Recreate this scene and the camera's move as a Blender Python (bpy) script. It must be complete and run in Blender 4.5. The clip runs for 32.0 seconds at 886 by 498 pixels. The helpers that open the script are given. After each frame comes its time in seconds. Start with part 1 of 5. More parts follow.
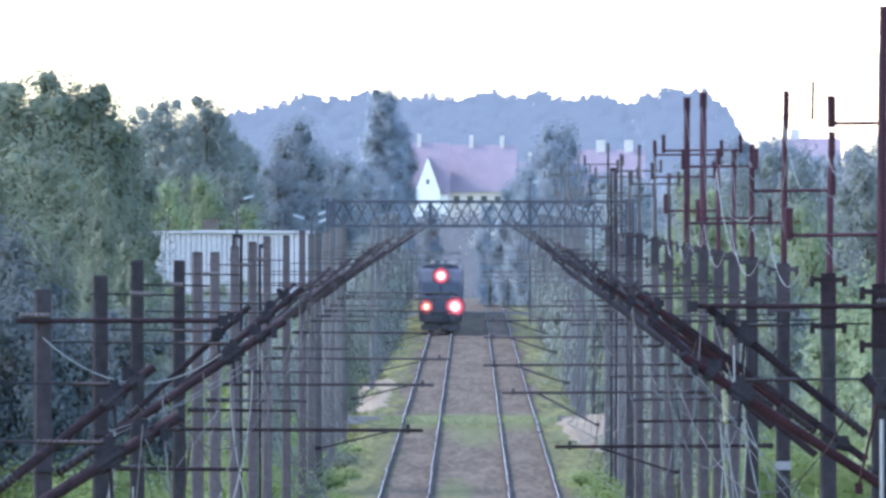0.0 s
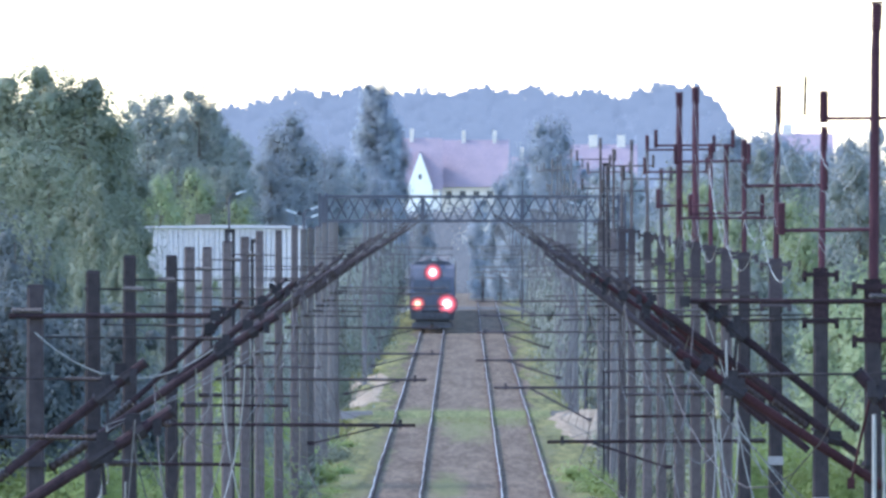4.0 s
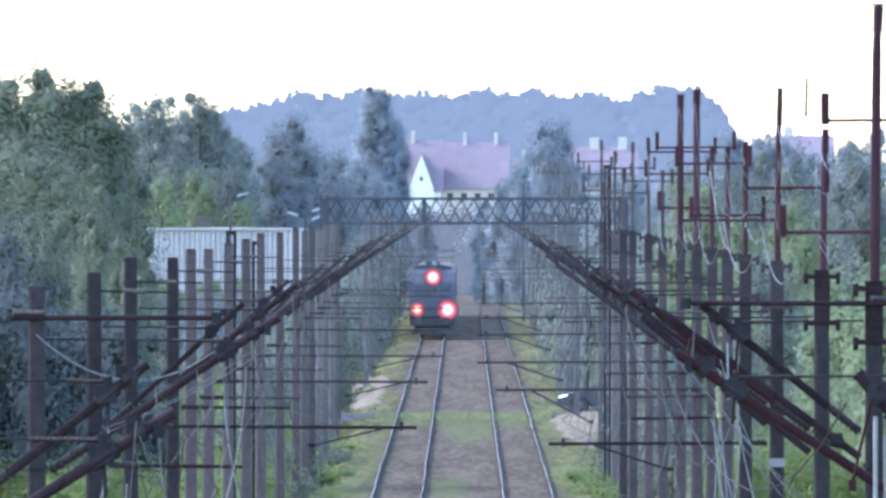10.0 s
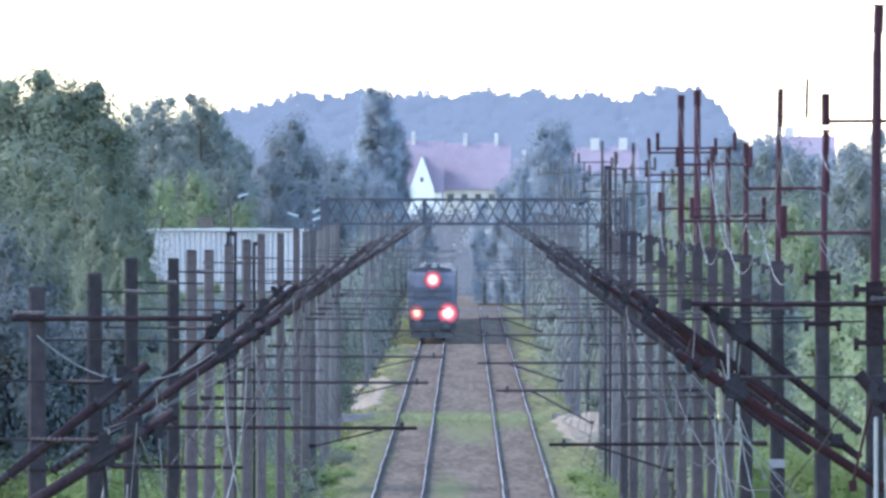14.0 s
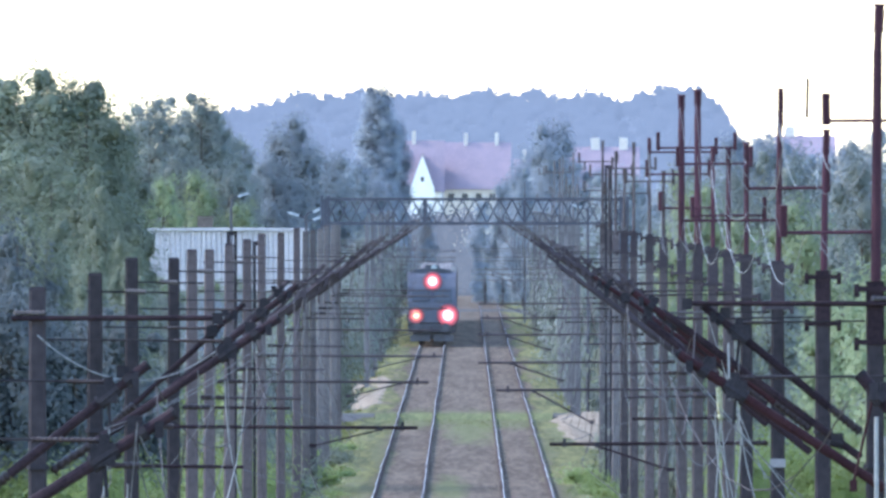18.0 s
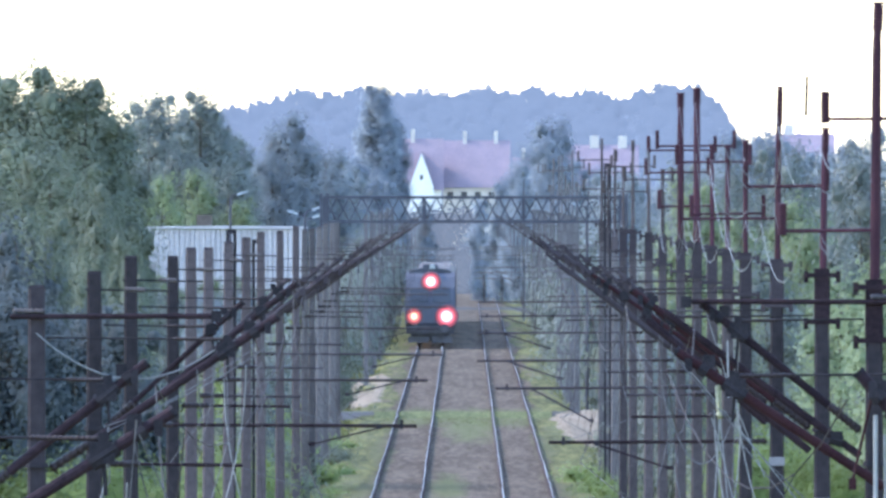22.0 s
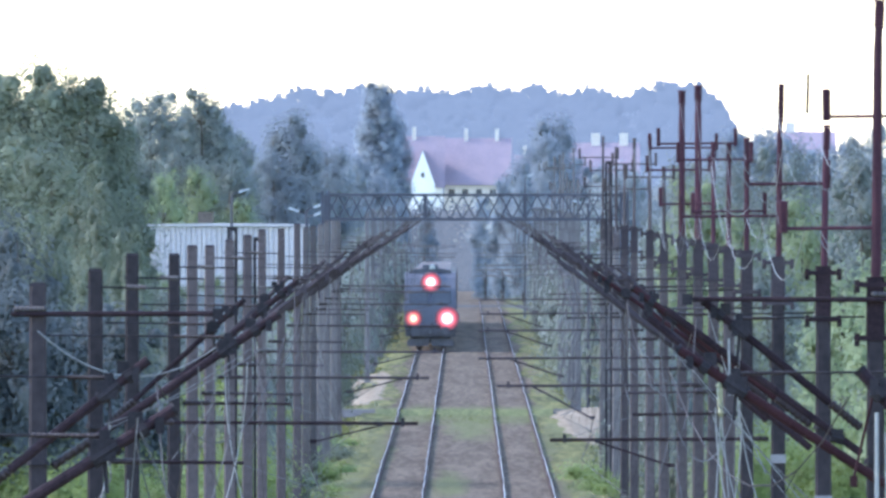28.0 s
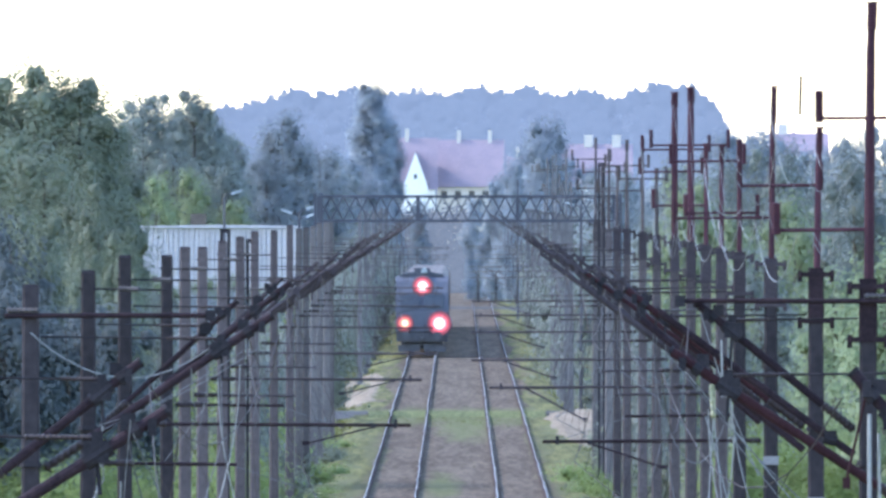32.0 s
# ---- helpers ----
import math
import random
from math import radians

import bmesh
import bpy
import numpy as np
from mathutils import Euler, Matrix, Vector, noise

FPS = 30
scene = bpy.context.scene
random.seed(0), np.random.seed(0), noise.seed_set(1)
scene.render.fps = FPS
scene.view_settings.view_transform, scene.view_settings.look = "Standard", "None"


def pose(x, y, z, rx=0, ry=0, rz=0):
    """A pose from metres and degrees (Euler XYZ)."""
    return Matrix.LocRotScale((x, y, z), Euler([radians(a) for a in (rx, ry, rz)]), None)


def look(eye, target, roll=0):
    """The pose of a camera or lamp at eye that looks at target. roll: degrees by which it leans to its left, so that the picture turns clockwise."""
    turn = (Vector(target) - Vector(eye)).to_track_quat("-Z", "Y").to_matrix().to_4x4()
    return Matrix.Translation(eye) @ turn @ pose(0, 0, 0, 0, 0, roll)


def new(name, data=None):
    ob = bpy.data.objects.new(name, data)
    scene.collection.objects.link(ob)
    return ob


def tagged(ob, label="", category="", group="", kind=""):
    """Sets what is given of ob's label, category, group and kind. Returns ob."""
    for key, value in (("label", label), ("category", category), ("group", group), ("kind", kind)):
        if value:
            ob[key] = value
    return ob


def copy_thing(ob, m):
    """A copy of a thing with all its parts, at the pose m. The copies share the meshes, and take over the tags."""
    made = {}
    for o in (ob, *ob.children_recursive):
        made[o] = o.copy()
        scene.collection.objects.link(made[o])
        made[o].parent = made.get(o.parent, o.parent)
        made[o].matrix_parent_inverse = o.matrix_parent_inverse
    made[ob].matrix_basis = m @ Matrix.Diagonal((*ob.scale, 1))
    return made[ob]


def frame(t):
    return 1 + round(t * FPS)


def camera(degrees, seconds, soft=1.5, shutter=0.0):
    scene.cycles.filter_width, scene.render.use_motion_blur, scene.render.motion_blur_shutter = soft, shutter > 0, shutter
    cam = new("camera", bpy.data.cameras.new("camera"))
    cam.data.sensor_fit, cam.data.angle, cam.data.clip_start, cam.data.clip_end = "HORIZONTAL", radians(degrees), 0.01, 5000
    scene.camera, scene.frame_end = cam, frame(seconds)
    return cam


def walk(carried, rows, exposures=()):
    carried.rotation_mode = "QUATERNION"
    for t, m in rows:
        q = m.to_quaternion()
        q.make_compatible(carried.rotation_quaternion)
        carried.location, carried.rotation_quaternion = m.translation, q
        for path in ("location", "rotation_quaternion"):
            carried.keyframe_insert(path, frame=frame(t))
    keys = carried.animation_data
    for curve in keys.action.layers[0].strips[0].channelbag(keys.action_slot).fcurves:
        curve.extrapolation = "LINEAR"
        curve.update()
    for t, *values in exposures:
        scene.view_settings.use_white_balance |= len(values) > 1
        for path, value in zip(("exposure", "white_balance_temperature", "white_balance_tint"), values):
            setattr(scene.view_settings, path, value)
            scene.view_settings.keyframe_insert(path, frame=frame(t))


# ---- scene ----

# ---------------------------------------------------------------- camera
EYE = (0.07, 0.0, 9.13)
cam = camera(1.2834, 32.0, soft=3.0)
ROWS = [
    (0, 0.04048, -0.07284), (0.5, 0.02826, -0.07755), (1, 0.03026, -0.07922),
    (1.5, 0.03068, -0.07911), (2, 0.02963, -0.07920), (2.5, 0.03099, -0.07923),
    (3, 0.03110, -0.08037), (3.5, 0.02942, -0.08048), (5.5, 0.03100, -0.07754),
    (6, 0.03213, -0.07723), (6.5, 0.03078, -0.08433), (7, 0.03079, -0.08193),
    (7.5, 0.02962, -0.07880), (8, 0.03026, -0.07745), (8.5, 0.03005, -0.07766),
    (9, 0.03131, -0.07712), (9.5, 0.03129, -0.07681), (10, 0.03120, -0.07702),
    (10.5, 0.03109, -0.07651), (11, 0.03224, -0.07765), (11.5, 0.03297, -0.07774),
    (12, 0.03296, -0.07901), (12.5, 0.03295, -0.07765), (13, 0.03192, -0.07776),
    (13.5, 0.03223, -0.07704), (14, 0.03202, -0.07598), (14.5, 0.03285, -0.07640),
    (16.5, 0.03296, -0.07785), (17, 0.03422, -0.07619), (17.5, 0.03307, -0.07593),
    (18, 0.03264, -0.07661), (18.5, 0.03181, -0.08109), (19, 0.03525, -0.08016),
    (19.5, 0.02986, -0.07922), (20, 0.03680, -0.07706), (20.5, 0.03100, -0.07889),
    (21, 0.03069, -0.07357), (21.5, 0.03515, -0.08277), (22, 0.03136, -0.07922),
    (22.5, 0.03046, -0.07922), (23, 0.03058, -0.08094), (23.5, 0.03079, -0.07776),
    (24, 0.03275, -0.08099), (24.5, 0.03151, -0.07534), (25, 0.03130, -0.07503),
    (25.5, 0.03171, -0.07451), (27.5, 0.03191, -0.08081), (28, 0.03317, -0.08277),
    (28.5, 0.02915, -0.07707), (29, 0.03219, -0.07637), (29.5, 0.03081, -0.07886),
    (30, 0.02888, -0.08680), (30.5, 0.03022, -0.08184), (31, 0.02212, -0.08209),
    (31.5, 0.02706, -0.08374), (32, 0.02264, -0.08034),
]
walk(cam, [(t, pose(*EYE, 90 + pitch, 0, yaw)) for t, yaw, pitch in ROWS],
     exposures=[(0, 2.0, 6600, 14), (32, 2.0, 6600, 14)])

# ---------------------------------------------------------------- light
SUN_UP, SUN_TURN = radians(43), radians(-82)
world = bpy.data.worlds.new("sky")
scene.world = world
world.use_nodes = True
wn = world.node_tree.nodes
sky = wn.new("ShaderNodeTexSky")
sky.sky_type = "NISHITA"
sky.sun_disc = False
sky.sun_elevation, sky.sun_rotation = SUN_UP, SUN_TURN
sky.air_density, sky.dust_density, sky.ozone_density = 1.0, 0.3, 3.0
wn["Background"].inputs["Strength"].default_value = 0.189
world.node_tree.links.new(sky.outputs[0], wn["Background"].inputs["Color"])
sun = new("sun", bpy.data.lights.new("sun", "SUN"))
sun.data.energy, sun.data.angle, sun.data.color = 1.0, radians(9), (1.0, 0.93, 0.84)
sun.matrix_world = look((100 * math.sin(SUN_TURN) * math.cos(SUN_UP), 100 * math.cos(SUN_TURN) * math.cos(SUN_UP),
                         100 * math.sin(SUN_UP)), (0, 0, 0))

# ---------------------------------------------------------------- materials


def surface(name, a, b, size=1.0, rough=0.7, metal=0.0, bump=0.0, spread=0.0, fine=None, stretch=1.0, gloss=0.5):
    """Two colours mixed by coarse and fine noise; size is the coarse pattern in metres, stretch its length along y."""
    m = bpy.data.materials.new(name)
    m.use_nodes = True
    n, ln = m.node_tree.nodes, m.node_tree.links
    bsdf = n["Principled BSDF"]
    co = n.new("ShaderNodeTexCoord")
    big = n.new("ShaderNodeTexNoise")
    big.inputs["Scale"].default_value, big.inputs["Detail"].default_value = 1.0 / size, 4
    small = n.new("ShaderNodeTexNoise")
    small.inputs["Scale"].default_value, small.inputs["Detail"].default_value = (fine or 9.0) / size, 3
    lay = n.new("ShaderNodeMapping")
    lay.inputs["Scale"].default_value = (1, 1 / stretch, 1)
    ln.new(co.outputs["Object"], lay.inputs["Vector"])
    ln.new(lay.outputs[0], big.inputs["Vector"])
    ln.new(lay.outputs[0], small.inputs["Vector"])
    bsdf.inputs["Specular IOR Level"].default_value = gloss
    add = n.new("ShaderNodeMath")
    add.operation = "ADD"
    ln.new(big.outputs["Fac"], add.inputs[0])
    ln.new(small.outputs["Fac"], add.inputs[1])
    ramp = n.new("ShaderNodeMapRange")
    ramp.inputs["From Min"].default_value, ramp.inputs["From Max"].default_value = 0.75, 1.25
    ln.new(add.outputs[0], ramp.inputs["Value"])
    mix = n.new("ShaderNodeMix")
    mix.data_type = "RGBA"
    mix.inputs["A"].default_value, mix.inputs["B"].default_value = (*a, 1), (*b, 1)
    ln.new(ramp.outputs["Result"], mix.inputs["Factor"])
    last = mix.outputs["Result"]
    if stretch > 1:
        grit = n.new("ShaderNodeTexNoise")
        grit.inputs["Scale"].default_value, grit.inputs["Detail"].default_value = 9.0, 3
        ln.new(co.outputs["Object"], grit.inputs["Vector"])
        speck = n.new("ShaderNodeMapRange")
        speck.inputs["From Min"].default_value, speck.inputs["From Max"].default_value = 0.3, 0.7
        speck.inputs["To Min"].default_value, speck.inputs["To Max"].default_value = 0.62, 1.38
        ln.new(grit.outputs["Fac"], speck.inputs["Value"])
        tone = n.new("ShaderNodeHueSaturation")
        ln.new(speck.outputs["Result"], tone.inputs["Value"])
        ln.new(last, tone.inputs["Color"])
        last = tone.outputs["Color"]
    if spread:
        info = n.new("ShaderNodeObjectInfo")
        vary = n.new("ShaderNodeMapRange")
        vary.inputs["To Min"].default_value, vary.inputs["To Max"].default_value = 1 - spread, 1 + spread
        ln.new(info.outputs["Random"], vary.inputs["Value"])
        hsv = n.new("ShaderNodeHueSaturation")
        ln.new(vary.outputs["Result"], hsv.inputs["Value"])
        ln.new(last, hsv.inputs["Color"])
        last = hsv.outputs["Color"]
    ln.new(last, bsdf.inputs["Base Color"])
    bsdf.inputs["Roughness"].default_value, bsdf.inputs["Metallic"].default_value = rough, metal
    if bump:
        bp = n.new("ShaderNodeBump")
        bp.inputs["Strength"].default_value, bp.inputs["Distance"].default_value = bump, 0.05 * size
        ln.new(small.outputs["Fac"], bp.inputs["Height"])
        ln.new(bp.outputs["Normal"], bsdf.inputs["Normal"])
    return m


def foliage(name, a, b, through_leaf=0.35):
    """Leaves: each leaf island its own tone, part of the light goes through."""
    m = bpy.data.materials.new(name)
    m.use_nodes = True
    n, ln = m.node_tree.nodes, m.node_tree.links
    bsdf, out = n["Principled BSDF"], n["Material Output"]
    geo = n.new("ShaderNodeNewGeometry")
    co = n.new("ShaderNodeTexCoord")
    big = n.new("ShaderNodeTexNoise")
    big.inputs["Scale"].default_value, big.inputs["Detail"].default_value = 0.6, 2
    ln.new(co.outputs["Object"], big.inputs["Vector"])
    add = n.new("ShaderNodeMath")
    add.operation = "MULTIPLY_ADD"
    ln.new(geo.outputs["Random Per Island"], add.inputs[0])
    add.inputs[1].default_value = 0.2
    wide = n.new("ShaderNodeMapRange")
    wide.inputs["From Min"].default_value, wide.inputs["From Max"].default_value = 0.35, 0.65
    wide.inputs["To Max"].default_value = 0.7
    ln.new(big.outputs["Fac"], wide.inputs["Value"])
    ln.new(wide.outputs["Result"], add.inputs[2])
    mix = n.new("ShaderNodeMix")
    mix.data_type = "RGBA"
    mix.inputs["A"].default_value, mix.inputs["B"].default_value = (*a, 1), (*b, 1)
    ln.new(add.outputs[0], mix.inputs["Factor"])
    info = n.new("ShaderNodeObjectInfo")
    vary = n.new("ShaderNodeMapRange")
    vary.inputs["To Min"].default_value, vary.inputs["To Max"].default_value = 0.8, 1.2
    ln.new(info.outputs["Random"], vary.inputs["Value"])
    hsv = n.new("ShaderNodeHueSaturation")
    ln.new(vary.outputs["Result"], hsv.inputs["Value"])
    ln.new(mix.outputs["Result"], hsv.inputs["Color"])
    ln.new(hsv.outputs["Color"], bsdf.inputs["Base Color"])
    bsdf.inputs["Roughness"].default_value = 0.6
    tr = n.new("ShaderNodeBsdfTranslucent")
    ln.new(hsv.outputs["Color"], tr.inputs["Color"])
    ms = n.new("ShaderNodeMixShader")
    ms.inputs[0].default_value = through_leaf
    ln.new(bsdf.outputs[0], ms.inputs[1])
    ln.new(tr.outputs[0], ms.inputs[2])
    ln.new(ms.outputs[0], out.inputs["Surface"])
    return m


def lamp_glass(name, colour, strength):
    m = bpy.data.materials.new(name)
    m.use_nodes = True
    b = m.node_tree.nodes["Principled BSDF"]
    b.inputs["Base Color"].default_value = (*colour, 1)
    b.inputs["Emission Color"].default_value = (*colour, 1)
    b.inputs["Emission Strength"].default_value = strength
    return m


GRASS = surface("meadow_grass", (0.05, 0.057, 0.02), (0.165, 0.155, 0.056), 1.1, 0.95, bump=0.2, fine=4, stretch=60, gloss=0.1)
BALLAST = surface("track_ballast", (0.066, 0.049, 0.035), (0.144, 0.108, 0.077), 0.9, 0.95, bump=0.2, fine=4, stretch=60, gloss=0.1)
SAND = surface("dry_sand", (0.175, 0.134, 0.094), (0.28, 0.222, 0.16), 0.8, 0.95, bump=0.2, stretch=25, gloss=0.1)
ASPHALT = surface("road_asphalt", (0.05, 0.05, 0.05), (0.10, 0.10, 0.10), 1.0, 0.9, bump=0.2, gloss=0.1)
MOSS = surface("mossy_crossing", (0.07, 0.085, 0.03), (0.15, 0.16, 0.06), 0.7, 0.95, bump=0.2, fine=4, stretch=50, gloss=0.1)
RAIL = surface("rail_steel", (0.17, 0.19, 0.195), (0.56, 0.61, 0.62), 0.4, 0.8, 0.0, stretch=60, gloss=0.2)
RUSTY = surface("rail_rust", (0.05, 0.036, 0.036), (0.085, 0.06, 0.058), 0.6, 0.9, gloss=0.03)
SLEEPER = surface("concrete_sleeper", (0.11, 0.086, 0.074), (0.19, 0.155, 0.135), 0.8, 0.95, spread=0.1, gloss=0.1)
CONCRETE = surface("mast_concrete", (0.026, 0.0225, 0.0265), (0.046, 0.0395, 0.0445), 0.9, 0.9, bump=0.2, spread=0.22, gloss=0.2)
MAROON = surface("maroon_paint", (0.041, 0.016, 0.026), (0.068, 0.026, 0.038), 0.5, 0.8, spread=0.2, gloss=0.2)
TUBE = surface("weathered_tube", (0.017, 0.0115, 0.015), (0.036, 0.0235, 0.028), 0.4, 0.85, spread=0.2, gloss=0.1)
PORCELAIN = surface("brown_porcelain", (0.02, 0.014, 0.016), (0.038, 0.027, 0.028), 0.2, 0.5, gloss=0.25)
CREAM_GLAZE = surface("cream_glaze", (0.20, 0.20, 0.11), (0.28, 0.28, 0.16), 0.1, 0.5)
GREY_PORCELAIN = surface("grey_insulator", (0.055, 0.05, 0.052), (0.09, 0.082, 0.084), 0.2, 0.6, gloss=0.2)
IRON = surface("dark_iron", (0.014, 0.0125, 0.016), (0.030, 0.027, 0.032), 0.3, 0.8, spread=0.2, gloss=0.2)
WIRE = surface("pale_cable", (0.18, 0.195, 0.2), (0.27, 0.285, 0.29), 0.5, 0.6, 0.2)
JUMPER = surface("grey_jumper_cable", (0.07, 0.073, 0.08), (0.15, 0.155, 0.165), 0.4, 0.7, spread=0.3)
TUBE_HAZED = surface("hazed_tube", (0.040, 0.034, 0.040), (0.066, 0.055, 0.062), 0.4, 0.9, spread=0.2, gloss=0.1)
TUBE_RED = surface("rusty_tube", (0.030, 0.011, 0.014), (0.05, 0.02, 0.023), 0.4, 0.85, spread=0.2, gloss=0.15)
# mast colours for farther rows, paled to stand in for haze
HAZE_MID = surface("mast_hazed_mid", (0.064, 0.053, 0.056), (0.096, 0.08, 0.083), 0.8, 0.9, spread=0.25, gloss=0.2)
HAZE_PALE = surface("mast_hazed_pale", (0.10, 0.09, 0.091), (0.142, 0.129, 0.128), 0.8, 0.9, spread=0.25, gloss=0.2)
COPPER = surface("dull_copper_wire", (0.035, 0.03, 0.032), (0.065, 0.055, 0.056), 0.5, 0.85, gloss=0.1)
PLATE = surface("white_enamel", (0.17, 0.165, 0.175), (0.24, 0.235, 0.245), 0.3, 0.6)
LATTICE = surface("grey_lattice_paint", (0.05, 0.054, 0.072), (0.09, 0.092, 0.112), 0.6, 0.75, gloss=0.2)
BARK = surface("tree_bark", (0.06, 0.05, 0.04), (0.13, 0.11, 0.09), 0.3, 0.9, bump=0.4)
LEAF_OAK = foliage("dark_green_leaves", (0.118, 0.150, 0.104), (0.172, 0.210, 0.138), 0.4)
LEAF_ALDER = foliage("grey_green_leaves", (0.126, 0.156, 0.142), (0.185, 0.22, 0.194), 0.4)
LEAF_BIRCH = foliage("light_green_leaves", (0.16, 0.215, 0.118), (0.24, 0.30, 0.155), 0.4)
LEAF_SUN = foliage("fresh_green_leaves", (0.13, 0.19, 0.055), (0.22, 0.29, 0.085), 0.4)
# far trees: pale blue-grey put into the leaf colours stands in for haze
LEAF_WILLOW = foliage("hazed_willow_leaves", (0.205, 0.252, 0.272), (0.265, 0.31, 0.328), 0.4)
LEAF_POPLAR = foliage("hazed_poplar_leaves", (0.178, 0.222, 0.262), (0.24, 0.288, 0.328), 0.4)
LEAF_TALL = foliage("hazed_tall_poplar_leaves", (0.25, 0.305, 0.36), (0.32, 0.378, 0.43), 0.4)
LEAF_DOME = foliage("hazed_slate_leaves", (0.145, 0.178, 0.20), (0.185, 0.222, 0.24), 0.4)
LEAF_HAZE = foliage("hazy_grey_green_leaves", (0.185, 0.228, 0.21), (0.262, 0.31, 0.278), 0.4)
LEAF_SCRUB = foliage("scrub_leaves", (0.11, 0.136, 0.098), (0.168, 0.196, 0.132), 0.4)
BLADE = foliage("grass_blades", (0.088, 0.10, 0.032), (0.18, 0.175, 0.06))
SHEET = surface("pale_corrugated_sheet", (0.40, 0.39, 0.41), (0.52, 0.50, 0.51), 2.0, 0.7)
# roof red greyed towards lilac in place of haze
ROOF_TILE = surface("hazed_red_roof", (0.25, 0.21, 0.25), (0.315, 0.25, 0.29), 1.5, 0.85, gloss=0.2)
PLASTER = surface("white_plaster", (0.80, 0.78, 0.74), (0.88, 0.86, 0.82), 2.0, 0.8)
CREAM = surface("cream_plaster", (0.55, 0.50, 0.45), (0.65, 0.60, 0.54), 2.0, 0.8)
DARK_GLASS = surface("dark_window_glass", (0.04, 0.048, 0.06), (0.06, 0.07, 0.085), 1.0, 0.15)
LAMP_METAL = surface("galvanised_lamp_head", (0.26, 0.3, 0.31), (0.4, 0.45, 0.46), 0.5, 0.4, 0.1)
# dark blue loco paint, lifted towards pale blue-grey to mimic haze
LOCO = surface("dark_blue_loco_paint", (0.085, 0.094, 0.124), (0.11, 0.121, 0.152), 1.2, 0.7, gloss=0.25)
LOCO_ROOF = surface("sooty_roof", (0.06, 0.066, 0.08), (0.09, 0.097, 0.115), 0.8, 0.85, gloss=0.2)
CHASSIS = surface("black_underframe", (0.05, 0.052, 0.06), (0.085, 0.085, 0.095), 0.5, 0.8)
WAGON = surface("grimy_wagon_paint", (0.06, 0.05, 0.05), (0.12, 0.09, 0.085), 1.0, 0.7, spread=0.3)
CAR_PAINT = surface("slate_blue_car_paint", (0.044, 0.051, 0.069), (0.06, 0.067, 0.086), 1.0, 0.35, 0.2)
TYRE = surface("tyre_rubber", (0.045, 0.047, 0.055), (0.07, 0.072, 0.08), 0.2, 0.9)
ALLOY = surface("wheel_alloy", (0.09, 0.097, 0.112), (0.125, 0.132, 0.148), 0.2, 0.5, 0.3)
CLEAR_LAMP = lamp_glass("lit_car_headlamp", (0.75, 1.0, 1.0), 0.45)
# truck box coloured like the haze behind it, so that it blends in
BOX_GREY = surface("haze_grey_box", (0.19, 0.21, 0.23), (0.24, 0.26, 0.28), 1.0, 0.7, gloss=0.2)
RED_LAMP = surface("red_lamp_cover", (0.12, 0.03, 0.035), (0.16, 0.04, 0.045), 0.2, 0.4)


def headlight_glare(name, core, rim, power, hot, wide):
    """A round lens, white-hot out to hot metres from its middle; red glare painted as emission fades out at wide
    metres.
    """
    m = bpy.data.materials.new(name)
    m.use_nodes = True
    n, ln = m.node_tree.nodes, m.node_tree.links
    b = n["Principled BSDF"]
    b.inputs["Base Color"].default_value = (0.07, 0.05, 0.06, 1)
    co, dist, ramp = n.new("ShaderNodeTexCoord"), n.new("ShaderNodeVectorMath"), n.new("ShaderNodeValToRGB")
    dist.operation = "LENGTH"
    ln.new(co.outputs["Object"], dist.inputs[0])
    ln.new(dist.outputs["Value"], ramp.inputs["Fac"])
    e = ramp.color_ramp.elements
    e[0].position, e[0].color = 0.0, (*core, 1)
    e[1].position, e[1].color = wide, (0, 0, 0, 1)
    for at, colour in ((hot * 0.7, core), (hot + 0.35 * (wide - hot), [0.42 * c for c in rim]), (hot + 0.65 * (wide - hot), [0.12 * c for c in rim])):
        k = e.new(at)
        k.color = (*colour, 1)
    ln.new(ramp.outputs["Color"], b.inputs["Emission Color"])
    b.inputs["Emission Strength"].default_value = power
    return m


HOT_LENS = headlight_glare("burning_headlight", (1.0, 0.8, 0.8), (1.0, 0.10, 0.17), 0.9, 0.21, 0.74)
TOP_LENS = headlight_glare("burning_top_headlight", (1.0, 0.8, 0.8), (1.0, 0.10, 0.17), 0.9, 0.18, 0.62)
WARM_LENS = headlight_glare("warm_headlight", (1.0, 0.66, 0.42), (1.0, 0.13, 0.13), 0.8, 0.13, 0.54)

HAZE_FAINT = surface("mast_hazed_faint", (0.112, 0.108, 0.115), (0.15, 0.145, 0.152), 0.8, 0.9, spread=0.2, gloss=0.2)
# shade inside the wood, put into a darker leaf colour
LEAF_DARK = foliage("shade_painted_leaves", (0.076, 0.097, 0.099), (0.092, 0.116, 0.114), 0.35)



